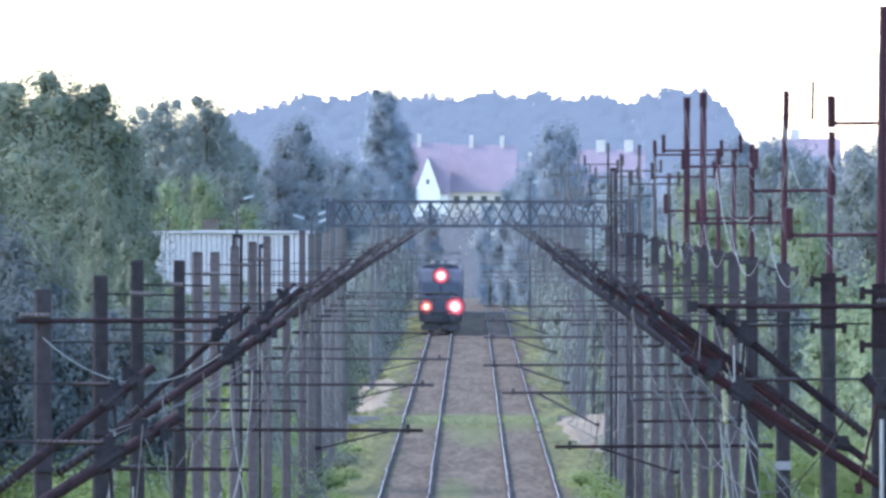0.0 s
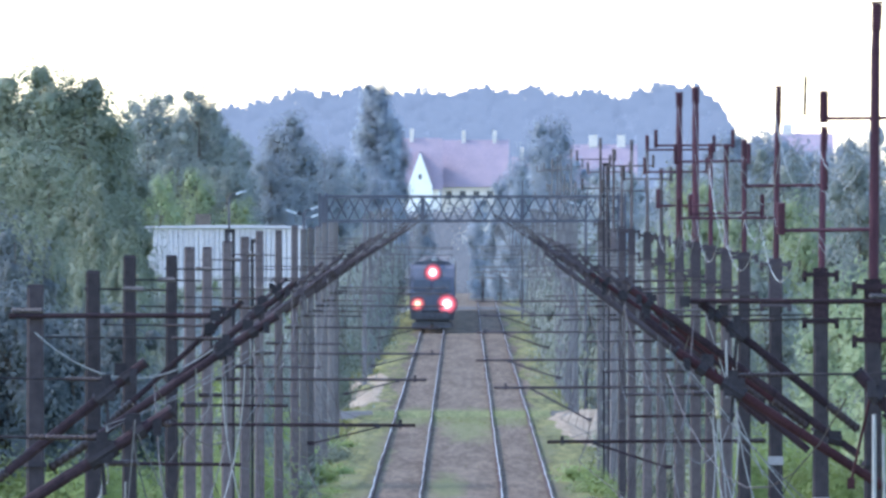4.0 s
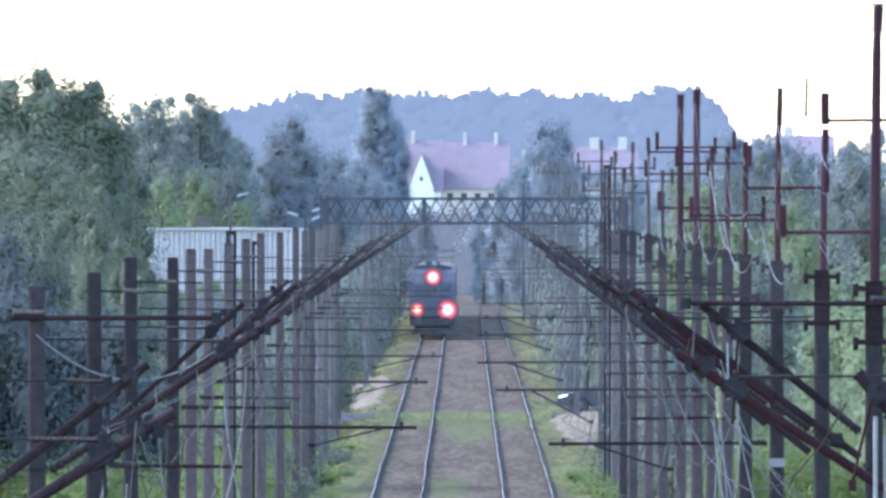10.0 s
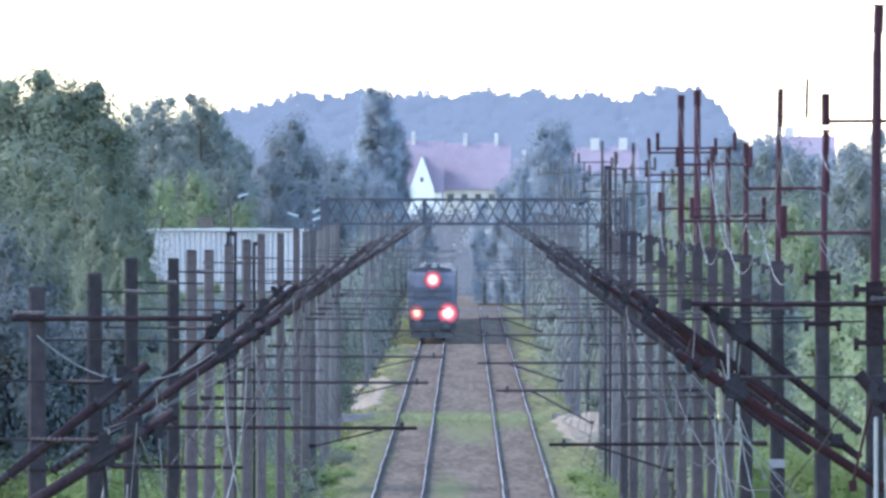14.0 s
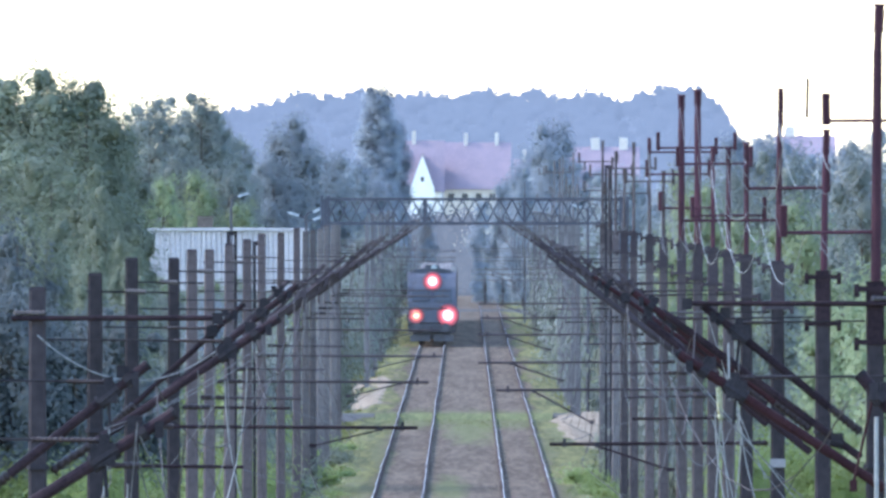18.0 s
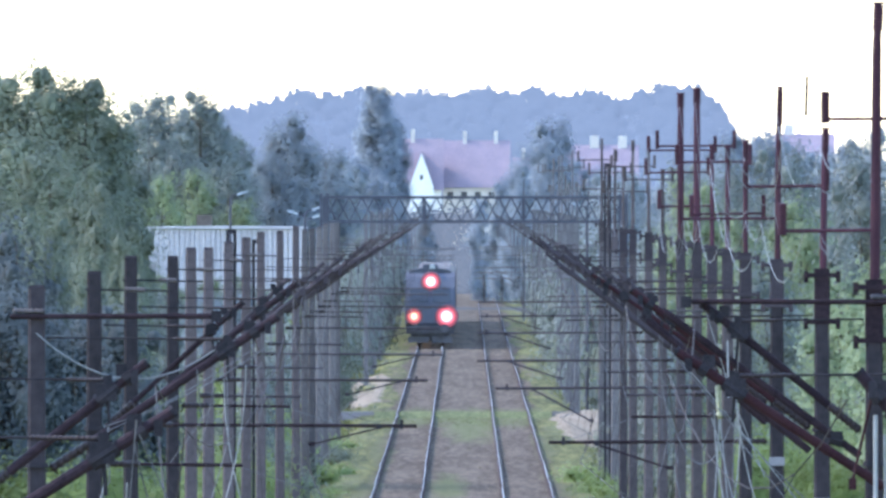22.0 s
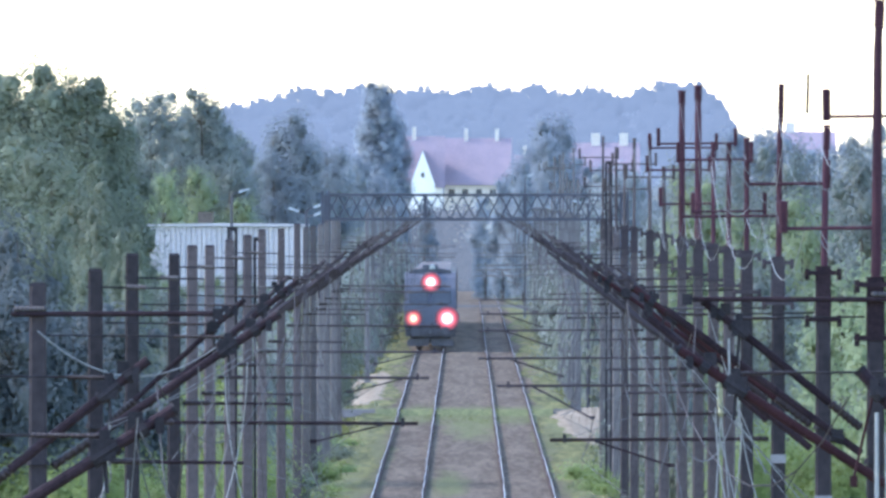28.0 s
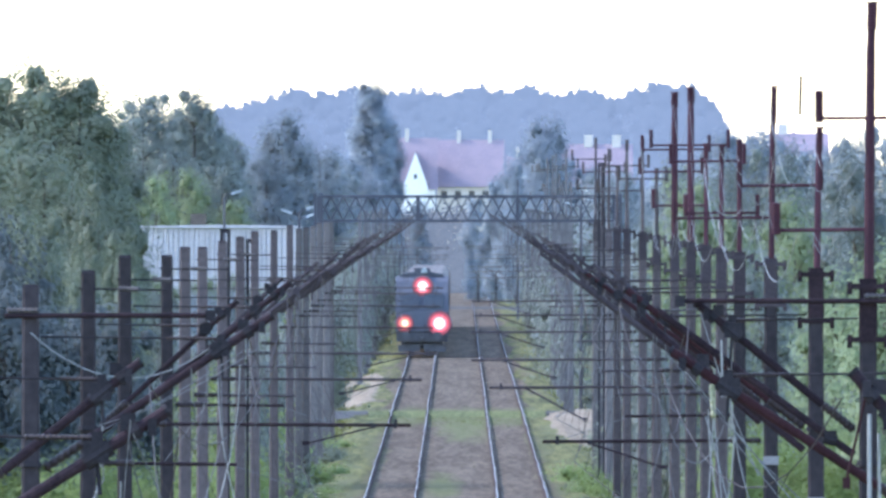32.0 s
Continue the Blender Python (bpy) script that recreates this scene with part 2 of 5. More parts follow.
def grown_over(m, colour, spots):
    """Moss and thin grass over the ballast: soft ragged patches (x, y, half width, half length) in the bed's own space."""
    n, ln = m.node_tree.nodes, m.node_tree.links
    base = n["Principled BSDF"].inputs["Base Color"].links[0].from_socket
    co = n.new("ShaderNodeTexCoord")
    rag = n.new("ShaderNodeTexNoise")
    rag.inputs["Scale"].default_value, rag.inputs["Detail"].default_value = 1.3, 5
    lay = n.new("ShaderNodeMapping")
    lay.inputs["Scale"].default_value = (1, 1 / 45, 1)
    ln.new(co.outputs["Object"], lay.inputs["Vector"])
    ln.new(lay.outputs[0], rag.inputs["Vector"])
    for x, y, w, l in spots:
        put = n.new("ShaderNodeMapping")
        put.inputs["Location"].default_value = (-x / w, -y / l, 0)
        put.inputs["Scale"].default_value = (1 / w, 1 / l, 0)
        ln.new(co.outputs["Object"], put.inputs["Vector"])
        far = n.new("ShaderNodeVectorMath")
        far.operation = "LENGTH"
        ln.new(put.outputs[0], far.inputs[0])
        both = n.new("ShaderNodeMath")
        both.operation = "MULTIPLY_ADD"
        ln.new(rag.outputs["Fac"], both.inputs[0])
        both.inputs[1].default_value = 1.6
        ln.new(far.outputs["Value"], both.inputs[2])
        edge = n.new("ShaderNodeMapRange")
        edge.inputs["From Min"].default_value, edge.inputs["From Max"].default_value = 1.35, 2.1
        edge.inputs["To Min"].default_value, edge.inputs["To Max"].default_value = 0.62, 0.0
        ln.new(both.outputs[0], edge.inputs["Value"])
        mix = n.new("ShaderNodeMix")
        mix.data_type = "RGBA"
        mix.inputs["B"].default_value = (*colour, 1)
        ln.new(edge.outputs["Result"], mix.inputs["Factor"])
        ln.new(base, mix.inputs["A"])
        base = mix.outputs["Result"]
    ln.new(base, n["Principled BSDF"].inputs["Base Color"])


grown_over(BALLAST, (0.115, 0.132, 0.045), ((0, 1652, 9.0, 62), (0.3, 1560, 0.9, 80), (-0.5, 1250, 0.6, 60), (-3.6, 1400, 0.9, 300), (3.6, 1450, 0.8, 350)))

# the same leaves packed so densely that little light comes through
DENSE = {}
for leaves in (LEAF_OAK, LEAF_ALDER, LEAF_BIRCH, LEAF_WILLOW, LEAF_POPLAR, LEAF_TALL, LEAF_SCRUB, LEAF_DARK, LEAF_HAZE, LEAF_SUN, LEAF_DOME):
    DENSE[leaves] = leaves.copy()
    DENSE[leaves].node_tree.nodes["Mix Shader"].inputs[0].default_value = 0.4

# far woods on the ridge: backdrop at the end of the view, haze put in as blue emission
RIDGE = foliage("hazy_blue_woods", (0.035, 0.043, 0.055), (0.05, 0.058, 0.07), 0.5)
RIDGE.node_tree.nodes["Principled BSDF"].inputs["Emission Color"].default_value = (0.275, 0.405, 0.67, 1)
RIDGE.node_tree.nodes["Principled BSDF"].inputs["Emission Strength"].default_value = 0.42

# woods that close the line glow blue to imitate haze
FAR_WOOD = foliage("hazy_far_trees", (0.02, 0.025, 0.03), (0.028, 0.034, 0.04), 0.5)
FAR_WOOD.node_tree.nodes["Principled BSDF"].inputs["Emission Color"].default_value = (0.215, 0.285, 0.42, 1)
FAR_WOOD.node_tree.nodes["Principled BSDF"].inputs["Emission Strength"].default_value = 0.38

# ---------------------------------------------------------------- mesh helpers


class Shape:
    """Vertices and faces gathered into one mesh."""

    def __init__(self):
        self.v, self.f = [], []

    def tube(self, p, q, r, r2=None, n=8):
        p, q = Vector(p), Vector(q)
        r2 = r if r2 is None else r2
        d = (q - p).normalized()
        a = d.orthogonal().normalized()
        b = d.cross(a)
        k = len(self.v)
        for c, rr in ((p, r), (q, r2)):
            for i in range(n):
                w = 2 * math.pi * i / n
                self.v.append(c + (a * math.cos(w) + b * math.sin(w)) * rr)
        for i in range(n):
            j = (i + 1) % n
            self.f.append((k + i, k + j, k + n + j, k + n + i))
        self.f.append(tuple(range(k + n - 1, k - 1, -1)))
        self.f.append(tuple(range(k + n, k + 2 * n)))
        return self

    def line(self, points, r, n=5):
        """A bent tube through points."""
        k0 = None
        pts = [Vector(p) for p in points]
        for i, p in enumerate(pts):
            d = (pts[min(i + 1, len(pts) - 1)] - pts[max(i - 1, 0)]).normalized()
            a = d.cross(Vector((0, 0, 1)))
            a = a.normalized() if a.length > 1e-4 else Vector((1, 0, 0))
            b = a.cross(d)
            k = len(self.v)
            for j in range(n):
                w = 2 * math.pi * j / n
                self.v.append(p + (a * math.cos(w) + b * math.sin(w)) * r)
            if k0 is not None:
                for j in range(n):
                    m = (j + 1) % n
                    self.f.append((k0 + j, k0 + m, k + m, k + j))
            k0 = k
        return self

    def box(self, c, s, top=1.0, bevel=0.0):
        """A box at centre c with size s; top scales its upper face; bevel cuts its upright edges."""
        k = len(self.v)
        hx, hy, hz = s[0] / 2, s[1] / 2, s[2] / 2
        ring = [(-hx, -hy), (hx, -hy), (hx, hy), (-hx, hy)]
        if bevel:
            e = bevel
            ring = [(-hx + e, -hy), (hx - e, -hy), (hx, -hy + e), (hx, hy - e), (hx - e, hy), (-hx + e, hy), (-hx, hy - e), (-hx, -hy + e)]
        n = len(ring)
        for z, w in ((-hz, 1.0), (hz, top)):
            for x, y in ring:
                self.v.append(Vector((c[0] + x * w, c[1] + y * w, c[2] + z)))
        for i in range(n):
            j = (i + 1) % n
            self.f.append((k + i, k + j, k + n + j, k + n + i))
        self.f.append(tuple(range(k + n - 1, k - 1, -1)))
        self.f.append(tuple(range(k + n, k + 2 * n)))
        return self

    def prism(self, ring, a, b, axis="y", shrink=1.0, about=(0, 0)):
        """A flat outline pushed from a to b along an axis; the end at b may shrink."""
        k, n = len(self.v), len(ring)
        for at, w in ((a, 1.0), (b, shrink)):
            for u, t in ring:
                u, t = about[0] + (u - about[0]) * w, about[1] + (t - about[1]) * w
                self.v.append(Vector({"y": (u, at, t), "x": (at, u, t), "z": (u, t, at)}[axis]))
        for i in range(n):
            j = (i + 1) % n
            self.f.append((k + i, k + j, k + n + j, k + n + i))
        self.f.append(tuple(range(k + n - 1, k - 1, -1)))
        self.f.append(tuple(range(k + n, k + 2 * n)))
        return self

    def sheds(self, p, q, r, count, n=10):
        """An insulator: a ribbed rod turned in one piece."""
        p, q = Vector(p), Vector(q)
        rings = [(0.0, 0.45)]
        for i in range(count):
            rings += [((i + 0.2) / count, 0.7), ((i + 0.25) / count, 1.0), ((i + 0.7) / count, 0.82)]
        rings.append((1.0, 0.45))
        d = (q - p).normalized()
        a = d.orthogonal().normalized()
        b = d.cross(a)
        k = len(self.v)
        for t, w in rings:
            for i in range(n):
                g = 2 * math.pi * i / n
                self.v.append(p.lerp(q, t) + (a * math.cos(g) + b * math.sin(g)) * r * w)
        for row in range(len(rings) - 1):
            for i in range(n):
                u, m = k + row * n, (i + 1) % n
                self.f.append((u + i, u + m, u + n + m, u + n + i))
        self.f.append(tuple(range(k + n - 1, k - 1, -1)))
        self.f.append(tuple(range(k + (len(rings) - 1) * n, k + len(rings) * n)))
        return self


def part(name, shape, material, parent=None, label="", smooth=False):
    me = bpy.data.meshes.new(name)
    me.from_pydata([tuple(v) for v in shape.v], [], shape.f)
    bm = bmesh.new()
    bm.from_mesh(me)
    bmesh.ops.recalc_face_normals(bm, faces=bm.faces[:])
    bm.to_mesh(me)
    bm.free()
    if smooth:
        me.shade_smooth()
    me.materials.append(material)
    ob = new(name, me)
    if parent:
        ob.parent = parent
    if label:
        tagged(ob, label)
    return ob


def thing(name, label, category, group="", at=None):
    ob = tagged(new(name), label, category, group)
    ob.empty_display_size = 0.2
    if at is not None:
        ob.matrix_basis = at
    return ob


def structure(name, shape, material, label="", category=""):
    return tagged(part(name, shape, material), label, category, kind="structure")


def quads(points, sizes, rng, flat=0.0, out=None):
    """Many small pointed leaves at points, each turned its own way; with out they face about that way."""
    n = len(points)
    u = rng.normal(size=(n, 3))
    u /= np.linalg.norm(u, axis=1)[:, None]
    w = rng.normal(size=(n, 3))
    if out is not None:
        face = out / (np.linalg.norm(out, axis=1)[:, None] + 1e-6) + w * 0.16
        face[:, 2] += 0.35
        u = np.cross(u, face)
        u /= np.linalg.norm(u, axis=1)[:, None] + 1e-6
        w = np.cross(face, u)
    else:
        w[:, 2] += flat
        w = np.cross(u, w)
    w /= np.linalg.norm(w, axis=1)[:, None] + 1e-6
    a, b = u * sizes[:, None] * 1.2, w * sizes[:, None]
    return np.stack([points - a, points + a * 0.8, points + b], 1).reshape(-1, 3)


def leaf_mesh(name, v, material, soft=None):
    n = len(v) // 3
    me = bpy.data.meshes.new(name)
    me.vertices.add(len(v))
    me.vertices.foreach_set("co", v.astype(np.float32).ravel())
    me.loops.add(3 * n)
    me.loops.foreach_set("vertex_index", np.arange(3 * n, dtype=np.int32))
    me.polygons.add(n)
    me.polygons.foreach_set("loop_start", np.arange(0, 3 * n, 3, dtype=np.int32))
    me.materials.append(material)
    me.update()
    me.validate()
    if soft is not None:
        s = soft / (np.linalg.norm(soft, axis=1)[:, None] + 1e-6)
        s[:, 2] += 1.1
        s /= np.linalg.norm(s, axis=1)[:, None]
        me.normals_split_custom_set(np.repeat(s, 3, axis=0).tolist())
    return me

# ---------------------------------------------------------------- ground and track
ground = Shape()
ground.v += [Vector(p) for p in ((-3000, -200, -0.75), (3000, -200, -0.75), (3000, 4990, -0.75), (-3000, 4990, -0.75),
                                 (-3000, -200, -3), (3000, -200, -3), (3000, 4990, -3), (-3000, 4990, -3))]
ground.f += [(0, 1, 2, 3), (7, 6, 5, 4), (0, 4, 5, 1), (1, 5, 6, 2), (2, 6, 7, 3), (3, 7, 4, 0)]
structure("ground", ground, GRASS, "sunlit rough meadow grass beside the railway", "ground")
bed = Shape().prism([(-5.6, -0.74), (-4.0, -0.22), (-3.6, -0.19), (3.6, -0.19), (4.0, -0.22), (5.6, -0.74)], -150, 4200)
structure("ballast", bed, BALLAST, "grey-brown stone ballast of a double railway track", "track bed")
verge_rng = np.random.default_rng(4)
for side, name in ((-1, "verge"), (1, "verge")):
    s = Shape()
    ys = np.arange(-150, 4200, 6.0)
    inner = 3.15 + 0.25 * np.sin(ys / 37) + verge_rng.normal(0, 0.12, len(ys))
    for y, xi in zip(ys, inner):
        s.v += [Vector((side * xi, y, -0.18)), Vector((side * (xi + 1.0), y, -0.19 + verge_rng.normal(0, 0.03))), Vector((side * 6.2, y, -0.735))]
    for i in range(len(ys) - 1):
        k = 3 * i
        s.f += [(k, k + 3, k + 4, k + 1), (k + 1, k + 4, k + 5, k + 2)]
    structure(name, s, GRASS, "grassy verge creeping over the ballast edge", "verge")


def rail(x):
    r = thing("rail", "worn steel rail with a shining head", "rail", "rails of the double track")
    foot = Shape().prism([(x - 0.07, -0.17), (x - 0.07, -0.155), (x - 0.012, -0.13), (x - 0.012, -0.045), (x + 0.012, -0.045),
                          (x + 0.012, -0.13), (x + 0.07, -0.155), (x + 0.07, -0.17)], -150, 3600)
    part("rail_foot", foot, RUSTY, r, "rusty brown web and foot")
    head = Shape()
    ys = np.arange(-150, 3600, 12.5)
    bend = np.random.default_rng(int(100 + x * 10))
    sway = bend.normal(0, 0.016, len(ys))
    ring = [(-0.036, -0.044), (-0.036, -0.012), (-0.026, -0.006), (0.026, -0.006), (0.036, -0.012), (0.036, -0.044)]
    for y, w in zip(ys, sway):
        head.v += [Vector((x + u + w, y, z)) for u, z in ring]
    n = len(ring)
    for i in range(len(ys) - 1):
        k = n * i
        head.f += [(k + j, k + (j + 1) % n, k + n + (j + 1) % n, k + n + j) for j in range(n)]
    part("rail_head", head, RUSTY, r, "dull rail head")
    band = Shape()
    for y, w in zip(ys, sway):
        o = bend.normal(0, 0.004)
        wide = 0.006 + 0.008 * bend.random()
        band.v += [Vector((x + w + o + u * wide, y, z)) for u, z in ((-1.3, -0.006), (-1, 0.0), (1, 0.0), (1.3, -0.006))]
    for i in range(len(ys) - 1):
        k = 4 * i
        band.f += [(k + j, k + j + 1, k + 5 + j, k + 4 + j) for j in range(3)]
    part("running_band", band, RAIL, r, "narrow polished band on the rail head")


for centre in (-2.0, 2.0):
    for off in (-0.751, 0.751):
        rail(centre + off)

def verge_z(x):
    """Height of the verge at a distance from the middle line."""
    return -0.19 - 0.266 * min(max(abs(x) - 4.15, 0.0), 2.05)


def sandy_pad(name, x0, x1, y0, y1, label, seed):
    """A bare sandy patch with a ragged outline, lying on the slope of the verge."""
    r = np.random.default_rng(seed)
    s = Shape()
    rows, cols = 26, 9
    for i in range(rows):
        t = i / (rows - 1)
        w = (1 - abs(2 * t - 1) ** 5) ** 0.5
        mid, half = (x0 + x1) / 2, (x1 - x0) / 2 * max(w, 0.05)
        a, b = mid - half * (1 + r.normal(0, 0.07)), mid + half * (1 + r.normal(0, 0.07))
        for j in range(cols):
            u = j / (cols - 1)
            x = a + (b - a) * u
            rim = j in (0, cols - 1) or i in (0, rows - 1)
            y = y0 + (y1 - y0) * t
            lift = min(max((y - 1560) / 85, 0.0), 1.0) if x > 0 else 0.0
            s.v.append(Vector((x, y, (verge_z(x) + 0.05) * (1 - lift) + (-0.11 if rim else r.normal(0, 0.01)))))
    for i in range(rows - 1):
        for j in range(cols - 1):
            k = i * cols + j
            s.f.append((k, k + 1, k + cols + 1, k + cols))
    return structure(name, s, SAND, label, "sand")


# level crossing: mossy deck over both tracks, road on both sides, sandy pads beside it
ROAD_Y = 1664.0
for name, x0, x1 in (("crossing_deck_1", -3.7, -2.83), ("crossing_deck_2", -2.68, -1.32), ("crossing_deck_3", -1.17, 1.17),
                     ("crossing_deck_4", 1.32, 2.68), ("crossing_deck_5", 2.83, 3.7)):
    structure(name, Shape().prism([(ROAD_Y - 20, -0.24), (ROAD_Y - 20, -0.195), (ROAD_Y - 4, -0.03), (ROAD_Y + 4, -0.03), (ROAD_Y + 20, -0.195), (ROAD_Y + 20, -0.24)], x0, x1, "x"), MOSS,
              "mossy concrete deck of the level crossing", "crossing deck")
for name, sgn in (("road_west", -1), ("road_east", 1)):
    structure(name, Shape().prism([(ROAD_Y - 14, -0.8), (ROAD_Y - 2.9, -0.02), (ROAD_Y + 2.9, -0.02), (ROAD_Y + 14, -0.8)], sgn * 3.75, sgn * 160, "x"),
              ASPHALT, "narrow asphalt road leading to the level crossing", "road")
FAR_ROAD_Y = 3200.0
structure("road_far", Shape().prism([(FAR_ROAD_Y - 16, -0.8), (FAR_ROAD_Y - 3.2, -0.02), (FAR_ROAD_Y + 3.2, -0.02), (FAR_ROAD_Y + 16, -0.8)], -70, 70, "x"),
          ASPHALT, "far asphalt road over a second level crossing", "road")
sandy_pad("pavement_sandy_east", 3.7, 7.6, 1480, 1684, "pale sandy pad beside the level crossing", 1)
sandy_pad("pavement_sandy_west", -6.0, -3.5, 1735, 2060, "pale sandy pad beyond the level crossing", 2)

# ---------------------------------------------------------------- grass blades
def tufts(name, boxes, seed, label, tall=0.28, centred=False):
    r = np.random.default_rng(seed)
    spread = (lambda n: r.beta(2.4, 2.4, n)) if centred else (lambda n: r.uniform(0, 1, n))
    pts, sz = [], []
    for x0, x1, y0, y1, n, z in boxes:
        p = np.stack([x0 + (x1 - x0) * spread(n), y0 * (y1 / y0) ** spread(n), np.full(n, z)], 1)
        keep = ~((p[:, 1] > 1475) & (p[:, 1] < 1690) & (p[:, 0] > 3.6) & (p[:, 0] < 7.4))
        keep &= ~((p[:, 1] > 1745) & (p[:, 1] < 2040) & (p[:, 0] < -3.5) & (p[:, 0] > -5.7))
        p = p[keep]
        h = r.uniform(0.4, 1.3, len(p)) * tall
        p[:, 2] += h * 0.3
        pts.append(p)
        sz.append(h)
    pts, sz = np.concatenate(pts), np.concatenate(sz)
    ob = new(name, leaf_mesh(name, quads(pts, sz, r), BLADE))
    return tagged(ob, label, "grass", kind="stuff")


tufts("grass", [(-6.5, -3.2, 1130, 2900, 24000, -0.4), (3.2, 6.5, 1130, 2900, 24000, -0.4), (-14, -6, 1130, 2600, 16000, -0.74),
                (6, 15, 1130, 2600, 16000, -0.74)], 21, "uneven sunlit grass along the railway", 0.13)
tufts("low_grass", [(-3.6, 3.4, 1575, 1720, 1500, -0.18), (-3.3, 3.3, 1130, 2300, 900, -0.2)], 22, "thin grass growing through the ballast", 0.03, True)

# ---------------------------------------------------------------- overhead line masts
MAST_X = 4.75
mast_rng = random.Random(7)


def hang(ob, x, y, z0, z1, lean, near):
    """A slack jumper cable below a bracket."""
    pts = [(x + lean * t * t, y + 0.1 * math.sin(3 * t), z0 + (z1 - z0) * t) for t in (0, 0.15, 0.3, 0.5, 0.7, 0.85, 1)]
    part("jumper_cable", Shape().line(pts, 0.0075 if near else 0.0065, 5), WIRE if near else JUMPER, ob, "grey slack cable")


def mast(side, d, end, push, feeder=0.0, arms=(), top=8.12):
    """A mast beside the track: concrete post, inclined bracket tube to end (x, z), tie, registration tube and steady arm.
    push: how far out from the middle line the registration tube reaches (0: short). feeder: height of the tube on top."""
    row_x = MAST_X if side > 0 else MAST_X + 0.05
    colour = "rough concrete" if not feeder else "grey concrete"
    ob = thing("catenary_mast", f"{colour} overhead line mast with dark bracket" + (" and maroon feeder pole" if feeder else " tubes"),
               "catenary mast", "masts along the track", pose(side * row_x, d, 0))
    lx = lambda x: side * (abs(x) - row_x)
    # colours step paler with distance, haze painted into them
    concrete, tubes, iron = (CONCRETE, TUBE, IRON) if d < 700 else (HAZE_MID, TUBE_HAZED, TUBE_HAZED) if d < 1200 else (HAZE_PALE, HAZE_MID, HAZE_MID) if d < 1650 else (HAZE_FAINT, HAZE_FAINT, HAZE_FAINT)
    paint = MAROON if d < 900 else HAZE_MID if d < 1650 else HAZE_FAINT
    post = Shape().box((0, 0, (top - 0.8) / 2), (0.27, 0.32, top + 0.8), 0.70, 0.04)
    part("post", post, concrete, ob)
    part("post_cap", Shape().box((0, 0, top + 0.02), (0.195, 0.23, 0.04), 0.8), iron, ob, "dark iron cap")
    ex, ez = lx(end[0]), end[1]
    foot_z = {(-1, 310): 5.9, (-1, 380): 6.2, (1, 452): 6.43, (1, 380): 6.0}.get((side, d), 6.05 + mast_rng.uniform(-0.06, 0.06))
    foot = Vector((side * -0.16, 0, foot_z))
    tip = Vector((ex, 0, ez))
    # inclined tube, with an insulator close to the post
    knee = foot.lerp(tip, 0.2)
    part("bracket_insulator", Shape().sheds(foot, knee, 0.06 if d < 700 else 0.07, 7), PORCELAIN if d < 1650 else HAZE_FAINT, ob, "ribbed insulator", True)
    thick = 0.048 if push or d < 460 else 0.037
    part("bracket_tube", Shape().tube(knee, tip, thick, n=10), TUBE_RED if d < 1200 and mast_rng.random() < 0.1 else TUBE if d < 600 else TUBE_HAZED if d < 1300 else HAZE_MID, ob)
    part("tube_end_cap", Shape().tube(tip, tip + (tip - foot).normalized() * 0.03, thick * 1.12, n=10), iron, ob)
    # tie from the post head to the bracket
    hold = foot.lerp(tip, 0.78)
    tie_z = hold.z + (0.13 if d < 460 else 0.05)
    start = Vector((side * -0.12, 0, tie_z + 0.02))
    grip = Vector((hold.x, 0, tie_z))
    mid = start.lerp(grip, 0.7 if d < 460 else 0.55)
    part("tie_rod", Shape().tube(start, mid, 0.012, n=6), iron, ob)
    part("tie_insulator", Shape().sheds(mid, grip, 0.024, 13), GREY_PORCELAIN if mast_rng.random() < 0.15 and d > 460 else PORCELAIN if d < 1650 else HAZE_FAINT, ob, "ribbed insulator", True)
    way = (tip - foot).normalized()
    across = Vector((-way.z, 0, way.x)) * (1 if way.x > 0 else -1)
    big = 1.35 if d < 460 else 1.0 if d < 700 else 0.8
    clamp = Shape().tube(hold - way * 0.09 * big, hold + way * 0.09 * big, thick * 1.5, n=8)
    clamp.box(tuple(hold + across * 0.02), (0.15 * big, 0.12, 0.13 * big)).box((hold.x, 0, (hold.z + tie_z) / 2), (0.09, 0.08, abs(tie_z - hold.z) + 0.10))
    clamp.tube(hold - across * 0.05 - Vector((0, 0.07, 0)), hold - across * 0.05 + Vector((0, 0.07, 0)), 0.03, n=6)
    clamp.tube((hold.x, 0, hold.z - 0.05), (hold.x - side * 0.02, 0, hold.z - 0.32), 0.018, n=6)
    part("clamp", clamp, iron, ob, "dark iron clamp")
    spot = foot.lerp(tip, 0.9)
    ring = Shape().tube(spot - way * 0.045, spot + way * 0.045, thick * 1.55, n=8).box(tuple(spot + across * (thick + 0.045)), (0.09 * big, 0.08, 0.09 * big))
    part("wire_clamp", ring, iron, ob, "dark iron clamp ring")
    part("wire_saddle", Shape().box((lx(end[0] + side * 0.0) + side * 0.10, 0, ez - 0.12), (0.07, 0.16, 0.13)), iron, ob)
    if side > 0 and 500 < d < 1180:
        low, up = foot - Vector((0, 0, 0.30)), foot.lerp(tip, 0.92) - Vector((0, 0, 0.24))
        part("lower_tube", Shape().tube(low, up, 0.05, n=8), TUBE if d < 600 else TUBE_HAZED, ob, "dark lower bracket tube")
        part("tube_link", Shape().box(tuple((up + foot.lerp(tip, 0.9)) / 2), (0.08, 0.07, 0.30)), iron, ob)
